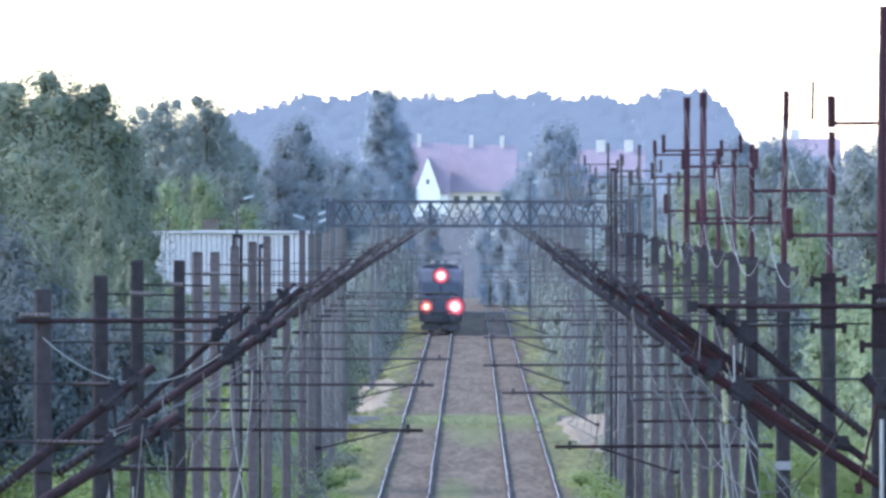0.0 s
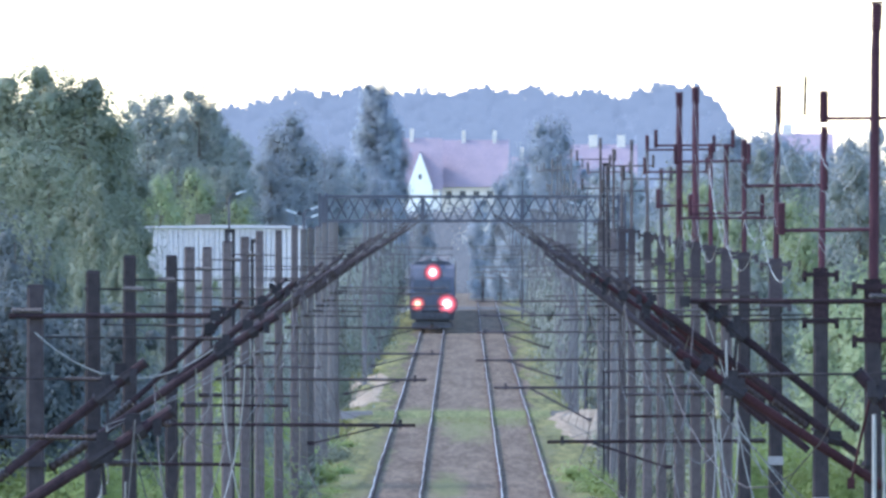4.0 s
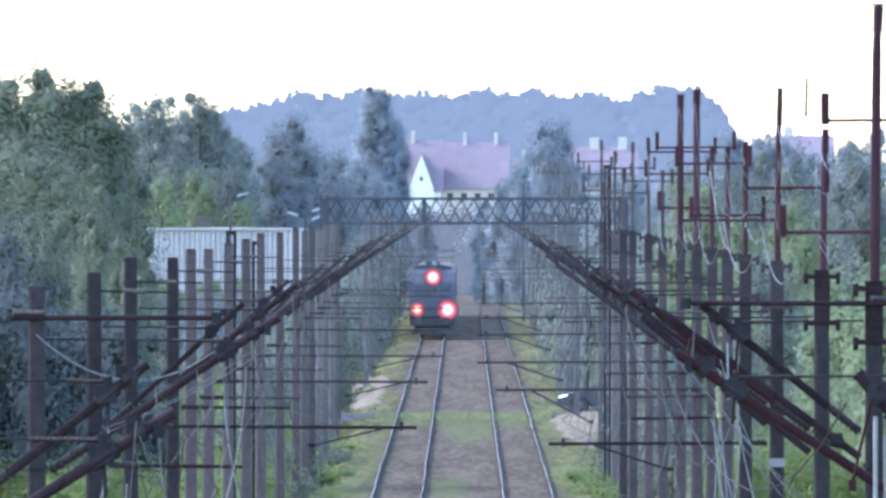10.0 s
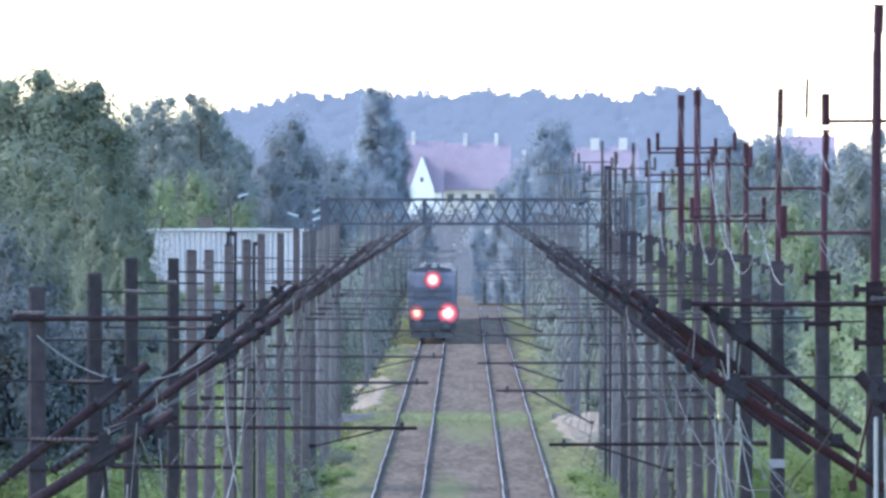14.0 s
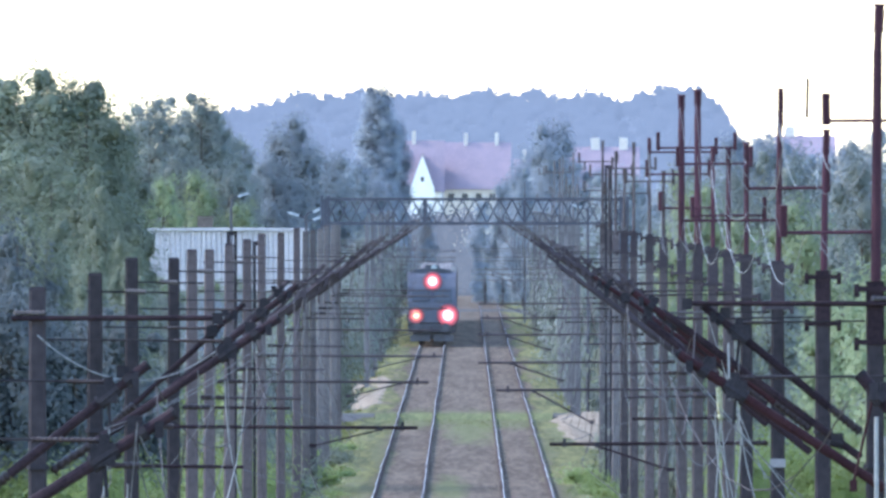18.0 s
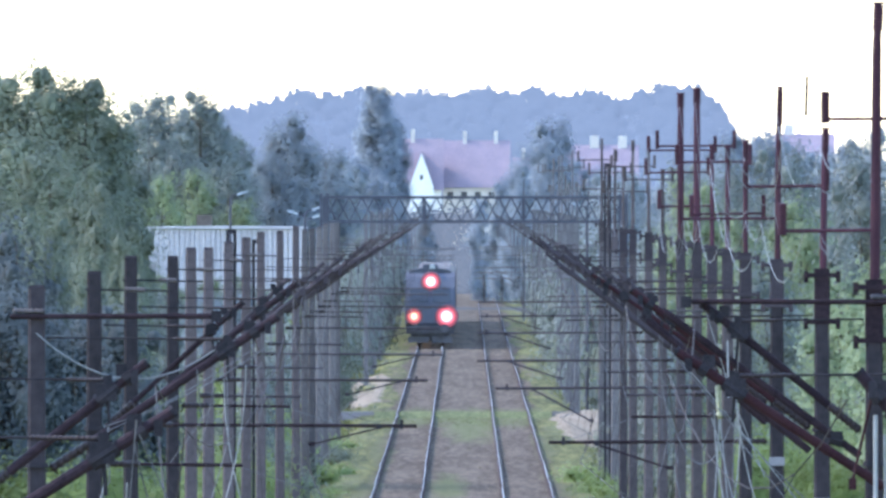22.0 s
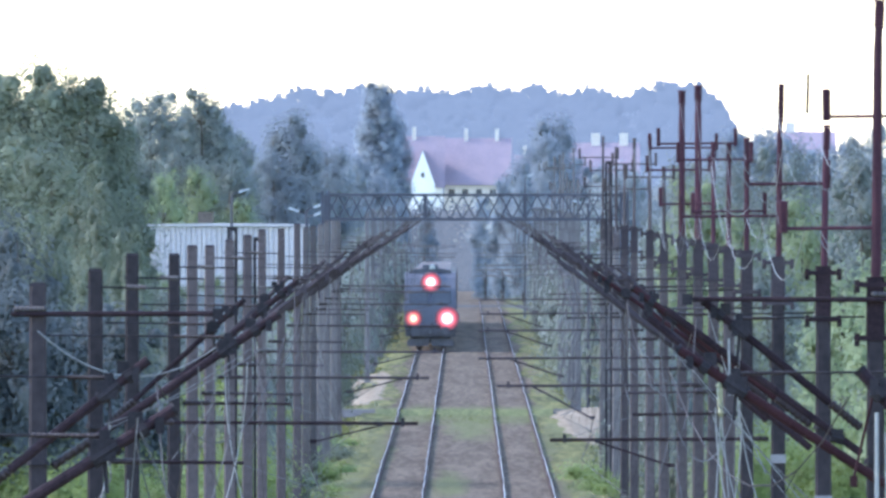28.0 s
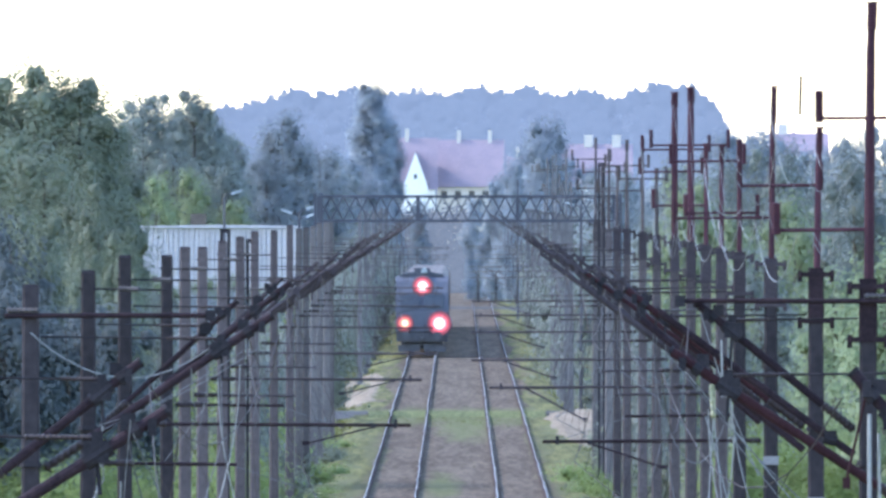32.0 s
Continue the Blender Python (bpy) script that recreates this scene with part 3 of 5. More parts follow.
    if side > 0 and d == 452:
        part("brace_tube", Shape().tube((-0.16, 0.1, 6.14), (lx(2.36), 0.1, 7.78), 0.045, n=10), TUBE, ob, "second dark bracket tube")
        part("brace_clamp", Shape().box((-0.43, 0.1, 6.36), (0.14, 0.12, 0.12)).tube((-0.5, 0.1, 6.34), (-0.36, 0.1, 6.30), 0.07, n=8), iron, ob)
    if side > 0 and d == 310:
        part("drop_rod", Shape().tube((lx(3.27), 0, 7.58), (lx(3.10), 0, 6.84), 0.012, n=6).box((lx(3.11), 0, 6.86), (0.06, 0.05, 0.09)), TUBE_RED, ob, "dark rusty drop rod")
        part("earthing_rod", Shape().tube((lx(3.29), -0.05, 7.40), (lx(3.29), -0.05, 6.6), 0.017, n=8), WIRE, ob, "pale earthing rod")
    if side > 0 and d == 380:
        drop = Shape().sheds((lx(2.5), -0.02, 7.30), (lx(2.52), -0.02, 6.97), 0.03, 5)
        part("hanging_insulator", drop, CREAM_GLAZE, ob, "pale yellow hanging insulator", True)
        part("hanger", Shape().tube((lx(2.5), -0.02, 7.45), (lx(2.5), -0.02, 7.30), 0.012, n=6), TUBE_RED, ob)
        for x0, x1, z1 in ((2.44, 2.66, 6.15), (2.52, 2.47, 6.15), (2.52, 2.60, 6.15)):
            part("tail_cable", Shape().line([(lx(x0), -0.02, 6.99), (lx(x0 * 0.6 + x1 * 0.4), 0, 6.7), (lx(x1), 0, z1)], 0.006, 5), WIRE, ob, "pale cable tail")
    # registration tube and steady arm
    rz = {(-1, 577): 5.75, (1, 748): 5.46, (1, 593): 5.41, (1, 518): 5.0, (1, 659): 5.42}.get((side, d), 5.58 + mast_rng.uniform(-0.06, 0.06))
    if push:
        rx = lx(push)
        part("registration_tube", Shape().tube((side * -0.14, 0, rz + 0.02), (rx, 0, rz), 0.026, n=8), tubes, ob)
        a0, a1, fall, girth = (push + 0.55, push + 1.5, 0.26, 0.013) if side < 0 else (push + 0.72, push + 1.78, 0.6 if d == 748 else 0.38, 0.018)
        arm = Shape().tube((lx(a0), 0, rz - 0.03), (lx(a1), 0, rz - fall), girth, n=6)
        arm.box((lx(a1 + 0.03), 0, rz - fall), (0.10, 0.06, 0.06))
        part("steady_arm", arm, tubes, ob)
        part("arm_bracket", Shape().box((lx(a0), 0, rz - 0.01), (0.08, 0.06, 0.08)), iron, ob)
        part("end_bolt", Shape().box((lx(push + 0.22), 0, rz + 0.02), (0.05, 0.06, 0.13)), iron, ob)
    else:
        rx = lx(2.85)
        part("registration_tube", Shape().tube((side * -0.14, 0, rz + 0.02), (rx, 0, rz), 0.024, n=8), tubes, ob)
        arm = Shape().tube((rx, 0, rz - 0.03), (lx(1.75), 0, rz - 0.4), 0.006, n=6)
        part("steady_arm", arm, JUMPER, ob, "thin grey steady arm")
    part("registration_insulator", Shape().sheds((side * -0.15, 0, rz + 0.02), (side * -0.62, 0, rz + 0.02), 0.05, 5), PORCELAIN if d < 1650 else HAZE_FAINT, ob, "", True)
    if side > 0 and 1840 < d < 1902:
        frame_x = lx(1.25)
        part("drop_post", Shape().box((frame_x, 0, 5.25), (0.10, 0.08, 0.85)), iron, ob)
        part("drop_bar", Shape().box(((lx(0.4) + frame_x) / 2, 0, 5.36), (0.85, 0.06, 0.07)), iron, ob)
        part("drop_bar", Shape().box((lx(0.42), 0, 5.48), (0.06, 0.06, 0.26)), iron, ob)
    # stay wire between bracket and registration tube
    part("stay_wire", Shape().line([(hold.x, 0, hold.z - 0.3), (hold.x - side * 0.02, 0.05, rz + 0.8), (rx * 0.5, 0, rz)], 0.006, 4), JUMPER, ob)
    # post bands
    part("post_band", Shape().box((0, 0, 6.05), (0.27, 0.34, 0.06), 0.92, 0.05), iron, ob)
    if side > 0:
        part("head_sleeve", Shape().box((0, 0, top - 0.32), (0.215, 0.25, 0.72), 0.94, 0.02), TUBE if d < 560 else TUBE_HAZED if d < 900 else iron, ob, "dark steel sleeve")
        for z in (top - 0.05, top - 0.66):
            band = Shape().box((0, 0, z), (0.46, 0.27, 0.06), 1.0, 0.03)
            for e in (-0.21, 0.21):
                band.box((e, 0, z - 0.02), (0.06, 0.2, 0.15))
            part("post_band", band, TUBE if d < 560 else TUBE_HAZED if d < 900 else iron, ob)
    if side > 0 and d in (380, 452):
        part("guy_wire", Shape().line([(tip.x + 0.02, 0.1, tip.z - 0.06), ((tip.x + lx(3.5)) / 2, 0.1, 6.75), (lx(3.5), 0.1, 5.9)], 0.006, 5), WIRE, ob, "pale guy wire")
    if side > 0 and d in (310, 452):
        part("drop_rod", Shape().tube((hold.x - 0.12, 0, hold.z - 0.1), (hold.x - 0.11, 0, hold.z - 0.75), 0.012, n=6), WIRE, ob, "pale drop rod")
    if d < 470 or (d < 900 and (d // 7) % 3):
        hang(ob, lx(end[0] + 0.35), 0.2, ez - 0.55, 5.6, side * 0.25, d < 460)
        if push:
            hang(ob, lx(end[0] + 0.6), 0.2, ez - 0.7, 5.3, side * -0.3, d < 460)
    if side > 0 and 500 < d < 600:
        part("number_plate", Shape().box((0, -0.16, 5.12 + mast_rng.uniform(-0.05, 0.1)), (0.235, 0.02, 0.13)), PLATE, ob, "white enamel plate")
    if side < 0 and d in (520, 577, 660, 752, 815):
        part("head_rod", Shape().tube((side * 0.12, -0.1, 7.88), (side * -1.05, -0.1, 7.86), 0.014, n=6), iron, ob)
        part("head_insulator", Shape().sheds((side * -0.4, -0.1, 7.88), (side * -0.68, -0.1, 7.87), 0.04, 6), GREY_PORCELAIN, ob, "pale ribbed insulator", True)
    if feeder:
        lean = 0.05 if d < 600 else 0.0
        girth = 0.08 if 790 < d < 870 else 0.064 if d < 460 else 0.05
        pole = Shape().tube((0, -0.02, top - 1.1), (lean * 0.6, -0.02, feeder - 0.5), girth, girth * 0.85, 10).tube((lean * 0.6, -0.02, feeder - 0.5), (lean, -0.02, feeder), girth * 0.8, girth * 0.7, 10)
        part("feeder_pole", pole, paint, ob, "dark maroon steel tube")
        part("pole_head", Shape().sheds((lean * 0.8, -0.02, feeder - (0.55 if d == 593 else 0.30)), (lean, -0.02, feeder), girth * 1.15, 8), paint, ob, "ribbed maroon insulator", True)
        part("head_cap", Shape().tube((lean, -0.02, feeder), (lean, -0.02, feeder + 0.03), girth * 1.2, girth * 1.1, 10), paint, ob, "maroon cap on the pole head")
        for z, a, b in arms:
            arm = part("crossarm", Shape().tube((a, -0.02, z), (b, -0.02, z + 0.01), 0.022, n=6), paint, ob, "maroon crossarm")
            part("insulator", Shape().sheds((a, -0.02, z - 0.05), (a, -0.02, z + 0.32), 0.062 if d < 460 else 0.046, 12), paint, arm, "", True)
            if b > 0.04:
                part("insulator", Shape().sheds((b, -0.02, z - 0.05), (b, -0.02, z + 0.32), 0.062 if d < 460 else 0.046, 12), paint, arm, "", True)
    return ob


LEFT = [(310, 2.23, 7.42, 1.0), (380, 3.0, 7.5, 0), (450, 2.07, 7.73, 0.9), (520, 2.86, 7.7, 0), (577, 2.4, 7.82, 0.63),
        (660, 2.9, 7.7, 0), (704, 2.3, 7.75, 0), (752, 2.2, 7.8, 0.63), (815, 2.85, 7.7, 0), (882, 2.2, 7.75, 0.41), (945, 2.8, 7.7, 0),
        (1043, 2.2, 7.75, 0.6), (1141, 2.8, 7.7, 0)]
RIGHT = [(310, 3.17, 7.72, 0), (380, 2.12, 7.61, 1.0), (452, 2.8, 7.87, 0), (518, 2.27, 7.87, 1.1), (593, 2.6, 7.7, 1.33), (659, 2.2, 7.8, 0),
         (704, 2.8, 7.75, 0), (748, 2.2, 7.8, 0.65), (797, 2.8, 7.7, 0), (857, 2.2, 7.8, 0.34), (935, 2.8, 7.7, 0), (1006, 2.2, 7.75, 0.4),
         (1100, 2.8, 7.7, 0), (1167, 2.3, 7.75, 0.5)]
FEEDERS = {452: 11.3, 518: 9.98, 593: 10.72, 659: 10.0, 704: 9.95, 748: 10.05, 797: 11.25, 857: 11.3, 935: 9.7, 1006: 10.5, 1100: 10.6, 1167: 9.9}
CROSSARMS = {452: ((9.99, -0.56, 0.9), (8.71, -1.05, 0.0)), 518: ((9.23, -1.0, 0.06),), 593: ((8.76, -1.45, 0.0),), 659: ((8.8, -0.9, 0.3),),
             704: ((9.7, -0.9, 0.4),), 748: ((8.9, -1.0, 0.0),), 797: ((10.1, -0.8, 0.75),), 857: ((10.08, -0.7, 0.75), (9.6, -0.75, 0.6)),
             1006: ((9.5, -0.6, 0.6),), 1100: ((9.9, -0.6, 0.6), (9.2, -0.8, 0.4))}
MASTS = {}
for d, x, z, push in LEFT:
    MASTS[-1, d] = mast(-1, d, (x, z), push, top=8.05 + mast_rng.uniform(0, 0.15))
for d, x, z, push in RIGHT:
    MASTS[1, d] = mast(1, d, (x, z), push, FEEDERS.get(d, 10.4), CROSSARMS.get(d, ()))
far_left = [1141 + 62.0 * i for i in range(1, 26)]
far_right = [1167 + 61.0 * i for i in range(1, 26)]
for i, d in enumerate(far_left):
    if 1560 < d < 1900 or (d > 1900 and i % 3 == 1):
        continue
    mast(-1, d + mast_rng.uniform(-6, 6), (2.2 if i % 2 else 2.8, 7.72), 0.5 if i % 2 else 0, top=8.0 + mast_rng.uniform(0, 0.2))
for i, d in enumerate(far_right):
    if 1380 < d < 1640 or (d > 1900 and i % 3 == 1):
        continue
    h = mast_rng.choice((9.6, 10.0, 10.5, 11.0)) if d < 2200 else 0.0
    mast(1, d + mast_rng.uniform(-6, 6), (2.2 if i % 2 else 2.8, 7.72), 0.5 if i % 2 else 0, h,
         ((h - 0.7, -0.8, 0.5),) if h else (), top=8.0 + mast_rng.uniform(0, 0.2))

# long tie tubes at the head of two near masts
for side, d, z, reach in ((-1, 449.84, 7.74, 2.0), (1, 451.84, 7.90, 2.15)):
    ob = thing("tie_tube", "long dark horizontal tie tube with ribbed insulator", "tie tube", "tie tubes", pose(side * MAST_X, d, 0))
    part("tube", Shape().tube((side * 0.35, 0, z), (side * -reach, 0, z + 0.005), 0.03, n=8), TUBE, ob)
    part("insulator", Shape().sheds((side * 0.32, 0, z + 0.06), (side * -0.05, 0, z + 0.06), 0.035, 6), GREY_PORCELAIN, ob, "pale ribbed insulator", True)
    part("end_clamp", Shape().box((side * -reach, 0, z), (0.12, 0.08, 0.13)), IRON, ob)

# a thin upright rod on the nearest feeder crossarm
rod = thing("lightning_rod", "thin upright wire rod on a crossarm", "rod", at=pose(3.97, 452, 10.03))
part("upright", Shape().tube((0, 0, 0), (0.012, 0, 0.45), 0.02, 0.018, 6), IRON, rod)
part("foot_rod", Shape().tube((0, 0, 0), (0.25, 0, -0.02), 0.006, n=5), IRON, rod)


def anchor_frame(x, d, w, top):
    """Twin slim posts joined by a bar at the head."""
    ob = thing("anchor_frame", "slim twin-post steel anchor frame beside the track", "anchor frame", "anchor frames", pose(x, d, -0.75))
    for sx in (-1, 1):
        part("upright", Shape().box((sx * w / 2, 0, (top + 0.75) / 2), (0.07, 0.09, top + 0.75)), IRON, ob)
    part("head_bar", Shape().box((0, 0, top + 0.70), (w + 0.07, 0.10, 0.10)), IRON, ob)


anchor_frame(-5.45, 935, 0.17, 8.3)
anchor_frame(-5.15, 990, 0.12, 8.0)
anchor_frame(4.55, 1240, 0.16, 10.1)

# ---------------------------------------------------------------- wires
def sag_line(a, b, drop, n=14):
    a, b = Vector(a), Vector(b)
    return [a.lerp(b, i / n) - Vector((0, 0, drop * 4 * (i / n) * (1 - i / n))) for i in range(n + 1)]


for side, table, far_list in ((-1, LEFT, far_left), (1, RIGHT, far_right)):
    ob = thing("overhead_line", "messenger and contact wire hung over one track", "overhead wire", "overhead lines")
    stops = [(d, (x - 0.1) * side, z - 0.2) for d, x, z, _ in table] + [(d, side * (2.1 if i % 2 else 2.4), 7.5) for i, d in enumerate(far_list)]
    for (d0, x0, z0), (d1, x1, z1) in zip(stops, stops[1:]):
        pts = sag_line((x0, d0, z0), (x1, d1, z1), 0.9, 8)
        s0, s1 = side * (2.2 if x0 * side < 2.5 else 1.8), side * (2.2 if x1 * side < 2.5 else 1.8)
        part("messenger_wire", Shape().line(pts, 0.007, 4), COPPER, ob)
        part("contact_wire", Shape().line([(s0, d0, 5.12), (s1, d1, 5.12)], 0.008, 4), COPPER, ob)
        for k in (2, 4, 6):
            if d0 < 1800:
                p = pts[k]
                part("dropper", Shape().line([p, (s0 + (s1 - s0) * k / 8, p.y, 5.12)], 0.004, 3), COPPER, ob)

# pale feeder and jumper cables that sag between the mast heads
def cable(points, drop, label="pale sagging feeder cable between two mast heads", r=0.0046):
    for a, b in zip(points, points[1:]):
        paint = WIRE if a[1] < 600 else JUMPER
        tagged(part("cable", Shape().line(sag_line(a, b, drop), r, 5), paint), label, "cable", "feeder cables")


right_d = [r[0] for r in RIGHT]
cable([(3.75, d, FEEDERS.get(d, 10.4) - 1.2) for d in right_d[2:]], 0.75)
cable([(4.72, d, FEEDERS.get(d, 10.4) - 0.25) for d in right_d[2:]], 0.85)
cable([(3.95, d, 8.75) for d in right_d[2:9]], 0.7)
cable([(-4.8, 449.7, 7.55), (-2.78, 450.2, 7.36)], 0.42, "pale slack cable looped under a bracket", 0.0085)

# pale slack loops on the feeder poles: x, height, distance of both ends, sag
for x0, z0, x1, z1, d, drop in ((3.0, 9.75, 3.5, 9.0, 452, 0.12), (3.12, 9.65, 3.42, 9.3, 452, 0.1), (2.85, 9.35, 3.3, 8.95, 452, 0.25), (3.9, 9.5, 4.7, 9.6, 452, 0.42),
                                (4.55, 9.05, 5.0, 8.25, 518, 0.15), (4.6, 8.7, 5.05, 8.15, 518, 0.1), (4.75, 9.7, 5.15, 9.15, 593, 0.35), (4.77, 10.1, 5.0, 9.5, 593, 0.05),
                                (4.7, 8.9, 5.0, 8.3, 593, 0.2), (4.2, 9.7, 4.55, 8.2, 659, 0.1), (4.4, 9.1, 4.7, 8.4, 659, 0.1), (4.45, 9.9, 4.6, 8.5, 748, 0.06),
                                (4.5, 9.4, 4.75, 8.3, 797, 0.06), (3.7, 8.8, 4.1, 8.1, 704, 0.1)):
    part("cable_loop", Shape().line(sag_line((x0 - MAST_X, -0.3, z0), (x1 - MAST_X, -0.3, z1), drop), 0.0046, 5), WIRE, MASTS[1, d], "pale slack cable loop")
# slack lines under the near brackets
for side, d, x0, z0, x1, z1, drop in ((1, 380, 2.07, 7.6, 3.4, 6.15, 0.06), (1, 380, 1.98, 7.2, 2.62, 6.9, 0.5), (-1, 380, -3.4, 6.9, -1.85, 7.65, 0.08), (-1, 380, -3.35, 6.86, -2.0, 7.62, 0.04),
                                      (-1, 310, -2.5, 7.36, -2.56, 6.7, 0.0), (-1, 310, -2.48, 7.25, -2.24, 6.7, 0.0), (-1, 310, -2.52, 7.2, -2.4, 6.7, 0.03), (-1, 450, -1.9, 7.6, -2.4, 6.1, 0.1),
                                      (-1, 380, -2.5, 7.45, -2.46, 6.95, 0.0)):
    at = side * (MAST_X if side > 0 else MAST_X + 0.05)
    part("slack_cable", Shape().line(sag_line((x0 - at, -0.2, z0), (x1 - at, 0.1, z1), drop), 0.0055, 5), JUMPER, MASTS[side, d], "grey slack cable")

# ---------------------------------------------------------------- lattice gantry
GY = 1430.0
gantry = thing("lattice_gantry", "grey steel lattice portal spanning both tracks", "gantry")
GX0, GX1, GZ0, GZ1 = -5.0, 5.8, 8.14, 9.02
for y, nm in ((GY - 0.35, "front"), (GY + 0.35, "back")):
    for z in (GZ0, GZ1):
        part("chord", Shape().box(((GX0 + GX1) / 2, y, z), (GX1 - GX0, 0.10, 0.10)), LATTICE, gantry)
    k = 24
    w = (GX1 - GX0) / k
    shift = 0 if nm == "front" else 1
    for i in range(k):
        a, b = (GZ0, GZ1) if (i + shift) % 2 else (GZ1, GZ0)
        part("diagonal", Shape().tube((GX0 + i * w, y, a), (GX0 + (i + 1) * w, y, b), 0.034, n=4), LATTICE, gantry)
    for i in (0, 8, 16, 24):
        part("upright", Shape().box((GX0 + i * w, y, (GZ0 + GZ1) / 2), (0.13, 0.09, GZ1 - GZ0)), LATTICE, gantry)
for x in (GX0, GX1):
    for dx in (-0.12, 0.12):
        for dy in (-0.35, 0.35):
            part("leg", Shape().box((x + dx, GY + dy, 4.2), (0.09, 0.09, 9.9)), LATTICE, gantry)
    lace = Shape()
    for i in range(16):
        z = -0.5 + 0.56 * i
        lace.tube((x - 0.12, GY - 0.36, z), (x + 0.12, GY - 0.36, z + 0.56), 0.02, n=4)
        lace.tube((x, GY - 0.35, z), (x, GY + 0.35, z + 0.56), 0.02, n=4)
    part("leg_lacing", lace, LATTICE, gantry)


# ---------------------------------------------------------------- street lamps by the crossing
def street_lamp(x, d, h, reach, heads=1):
    ob = thing("street_lamp", "tall grey street lamp with a pale head", "street lamp", "street lamps", pose(x, d, -0.75))
    h += 0.75
    part("pole", Shape().tube((0, 0, 0), (0, 0, h), 0.09, 0.05, 8), LATTICE, ob)
    for k in range(heads):
        sx = reach if k == 0 else -reach
        zz = h - 0.18 * k
        part("arm", Shape().line([(0, 0, zz), (sx * 0.4, 0, zz + 0.12), (sx, 0, zz + 0.15)], 0.03, 6), LATTICE, ob)
        hood = Shape().prism([(-0.12, zz + 0.12), (0.12, zz + 0.12), (0.08, zz + 0.22), (-0.08, zz + 0.22)], sx, sx + math.copysign(0.46, sx), "x", 0.7, (0, zz + 0.17))
        for v in hood.v:
            v.z += 0.32 * (abs(v.x) - reach)
        part("head", hood, LAMP_METAL, ob, "pale metal lamp head")
    return ob


street_lamp(-10.0, 1700, 8.95, 0.3)
street_lamp(-6.75, 1690, 8.3, 0.3, 2)
street_lamp(-6.85, 1720, 7.95, 0.3, 1)
street_lamp(5.3, 1690, 8.65, 0.3, 2)
street_lamp(6.4, 1720, 8.4, 0.25, 1)
street_lamp(4.4, 2900, 10.1, 0.2, 1)

# ---------------------------------------------------------------- trees
def tree_kind(name, label, seed, height, radius, low, clumps, leaves, leaf, material, narrow=False, peaked=False):
    """A tree of the given height: tapered trunk, limbs and a crown of leaves in uneven clumps."""
    r = np.random.default_rng(seed)
    ob = thing(name, label, "tree", "trackside trees")
    trunk = Shape()
    lean = r.normal(0, 0.004 if narrow else 0.02, 2) * height
    pts = [Vector((lean[0] * t * t, lean[1] * t * t, height * 0.9 * t)) for t in (0, 0.25, 0.5, 0.75, 1)]
    for i in range(4):
        trunk.tube(pts[i], pts[i + 1], radius * 0.085 * (1 - i * 0.22), radius * 0.085 * (1 - (i + 1) * 0.22), 8)
    part("trunk", trunk, BARK, ob)
    # rounded boughs that overlap into one uneven crown: centre and size of each
    centres, sizes = [], []
    for i in range(clumps):
        u = 0.9 * (i + r.uniform(0, 1)) / clumps
        if narrow:
            prof, girth = 0.55 + 0.45 * math.sin(math.pi * min(1, u * 1.05)), 0.36
        else:
            prof, girth = (1 - u ** (2.2 if peaked else 4.0)) ** 0.65 * min(1.0, 0.6 + 1.6 * u), 0.30
        size = radius * max(0.24, 0.30 * prof + girth * 0.5) * r.uniform(0.7, 1.2)
        reach = max(0.0, radius * prof - 0.45 * size) * r.uniform(0.35, 1.0) ** 0.7
        t = low + (1 - low) * u
        a = 2.4 * i + r.uniform(-0.6, 0.6)
        c = np.array([math.cos(a) * reach + lean[0] * t, math.sin(a) * reach + lean[1] * t, (height - size * 0.8) * t])
        centres.append(c)
        sizes.append(size)
        if i % 6 == 0:
            base = Vector((lean[0] * t, lean[1] * t, max(height * 0.15, c[2] - reach * 0.9)))
            part("limb", Shape().tube(base, Vector(c), radius * 0.03, radius * 0.01, 5), BARK, ob)
    lift = height / max(c[2] + 1.12 * (1.7 if narrow else 1.0) * q for c, q in zip(centres, sizes))
    for c in centres:
        c[2] *= lift
    area = sum(q * q for q in sizes)
    pp, ss, oo, core = [], [], [], Shape()
    for c, size in zip(centres, sizes):
        per = int(leaves * size * size / area)
        q = r.normal(size=(per, 3))
        q /= np.linalg.norm(q, axis=1)[:, None]
        far = np.array([1 + 0.5 * noise.noise(Vector(v) * 2.6 + Vector(c)) for v in q]) if per else np.ones(0)
        q *= (size * far * (0.3 + 1.0 * r.beta(2.0, 2.0, per)))[:, None]
        if narrow:
            q[:, 2] *= 1.7
        pp.append(c + q)
        oo.append(0.6 * q / size + (c - np.array([lean[0], lean[1], height * 0.5])) / np.array([radius, radius, height]) * 0.8)
        ss.append(r.uniform(0.6, 1.3, per) * leaf)
        if len(sizes) < 30 or len(pp) % 2:
            lump(core, c, size * 0.45, r, 1.7 if narrow else 1.0)
    pp, ss, oo = np.concatenate(pp), np.concatenate(ss), np.concatenate(oo)
    crown = new("crown", leaf_mesh("crown", quads(pp, ss, r, 0.8, oo), material, oo))
    crown.parent = ob
    # dense leaf masses inside the crown
    part("inner_crown", core, DENSE[material], ob, smooth=True)
    return ob


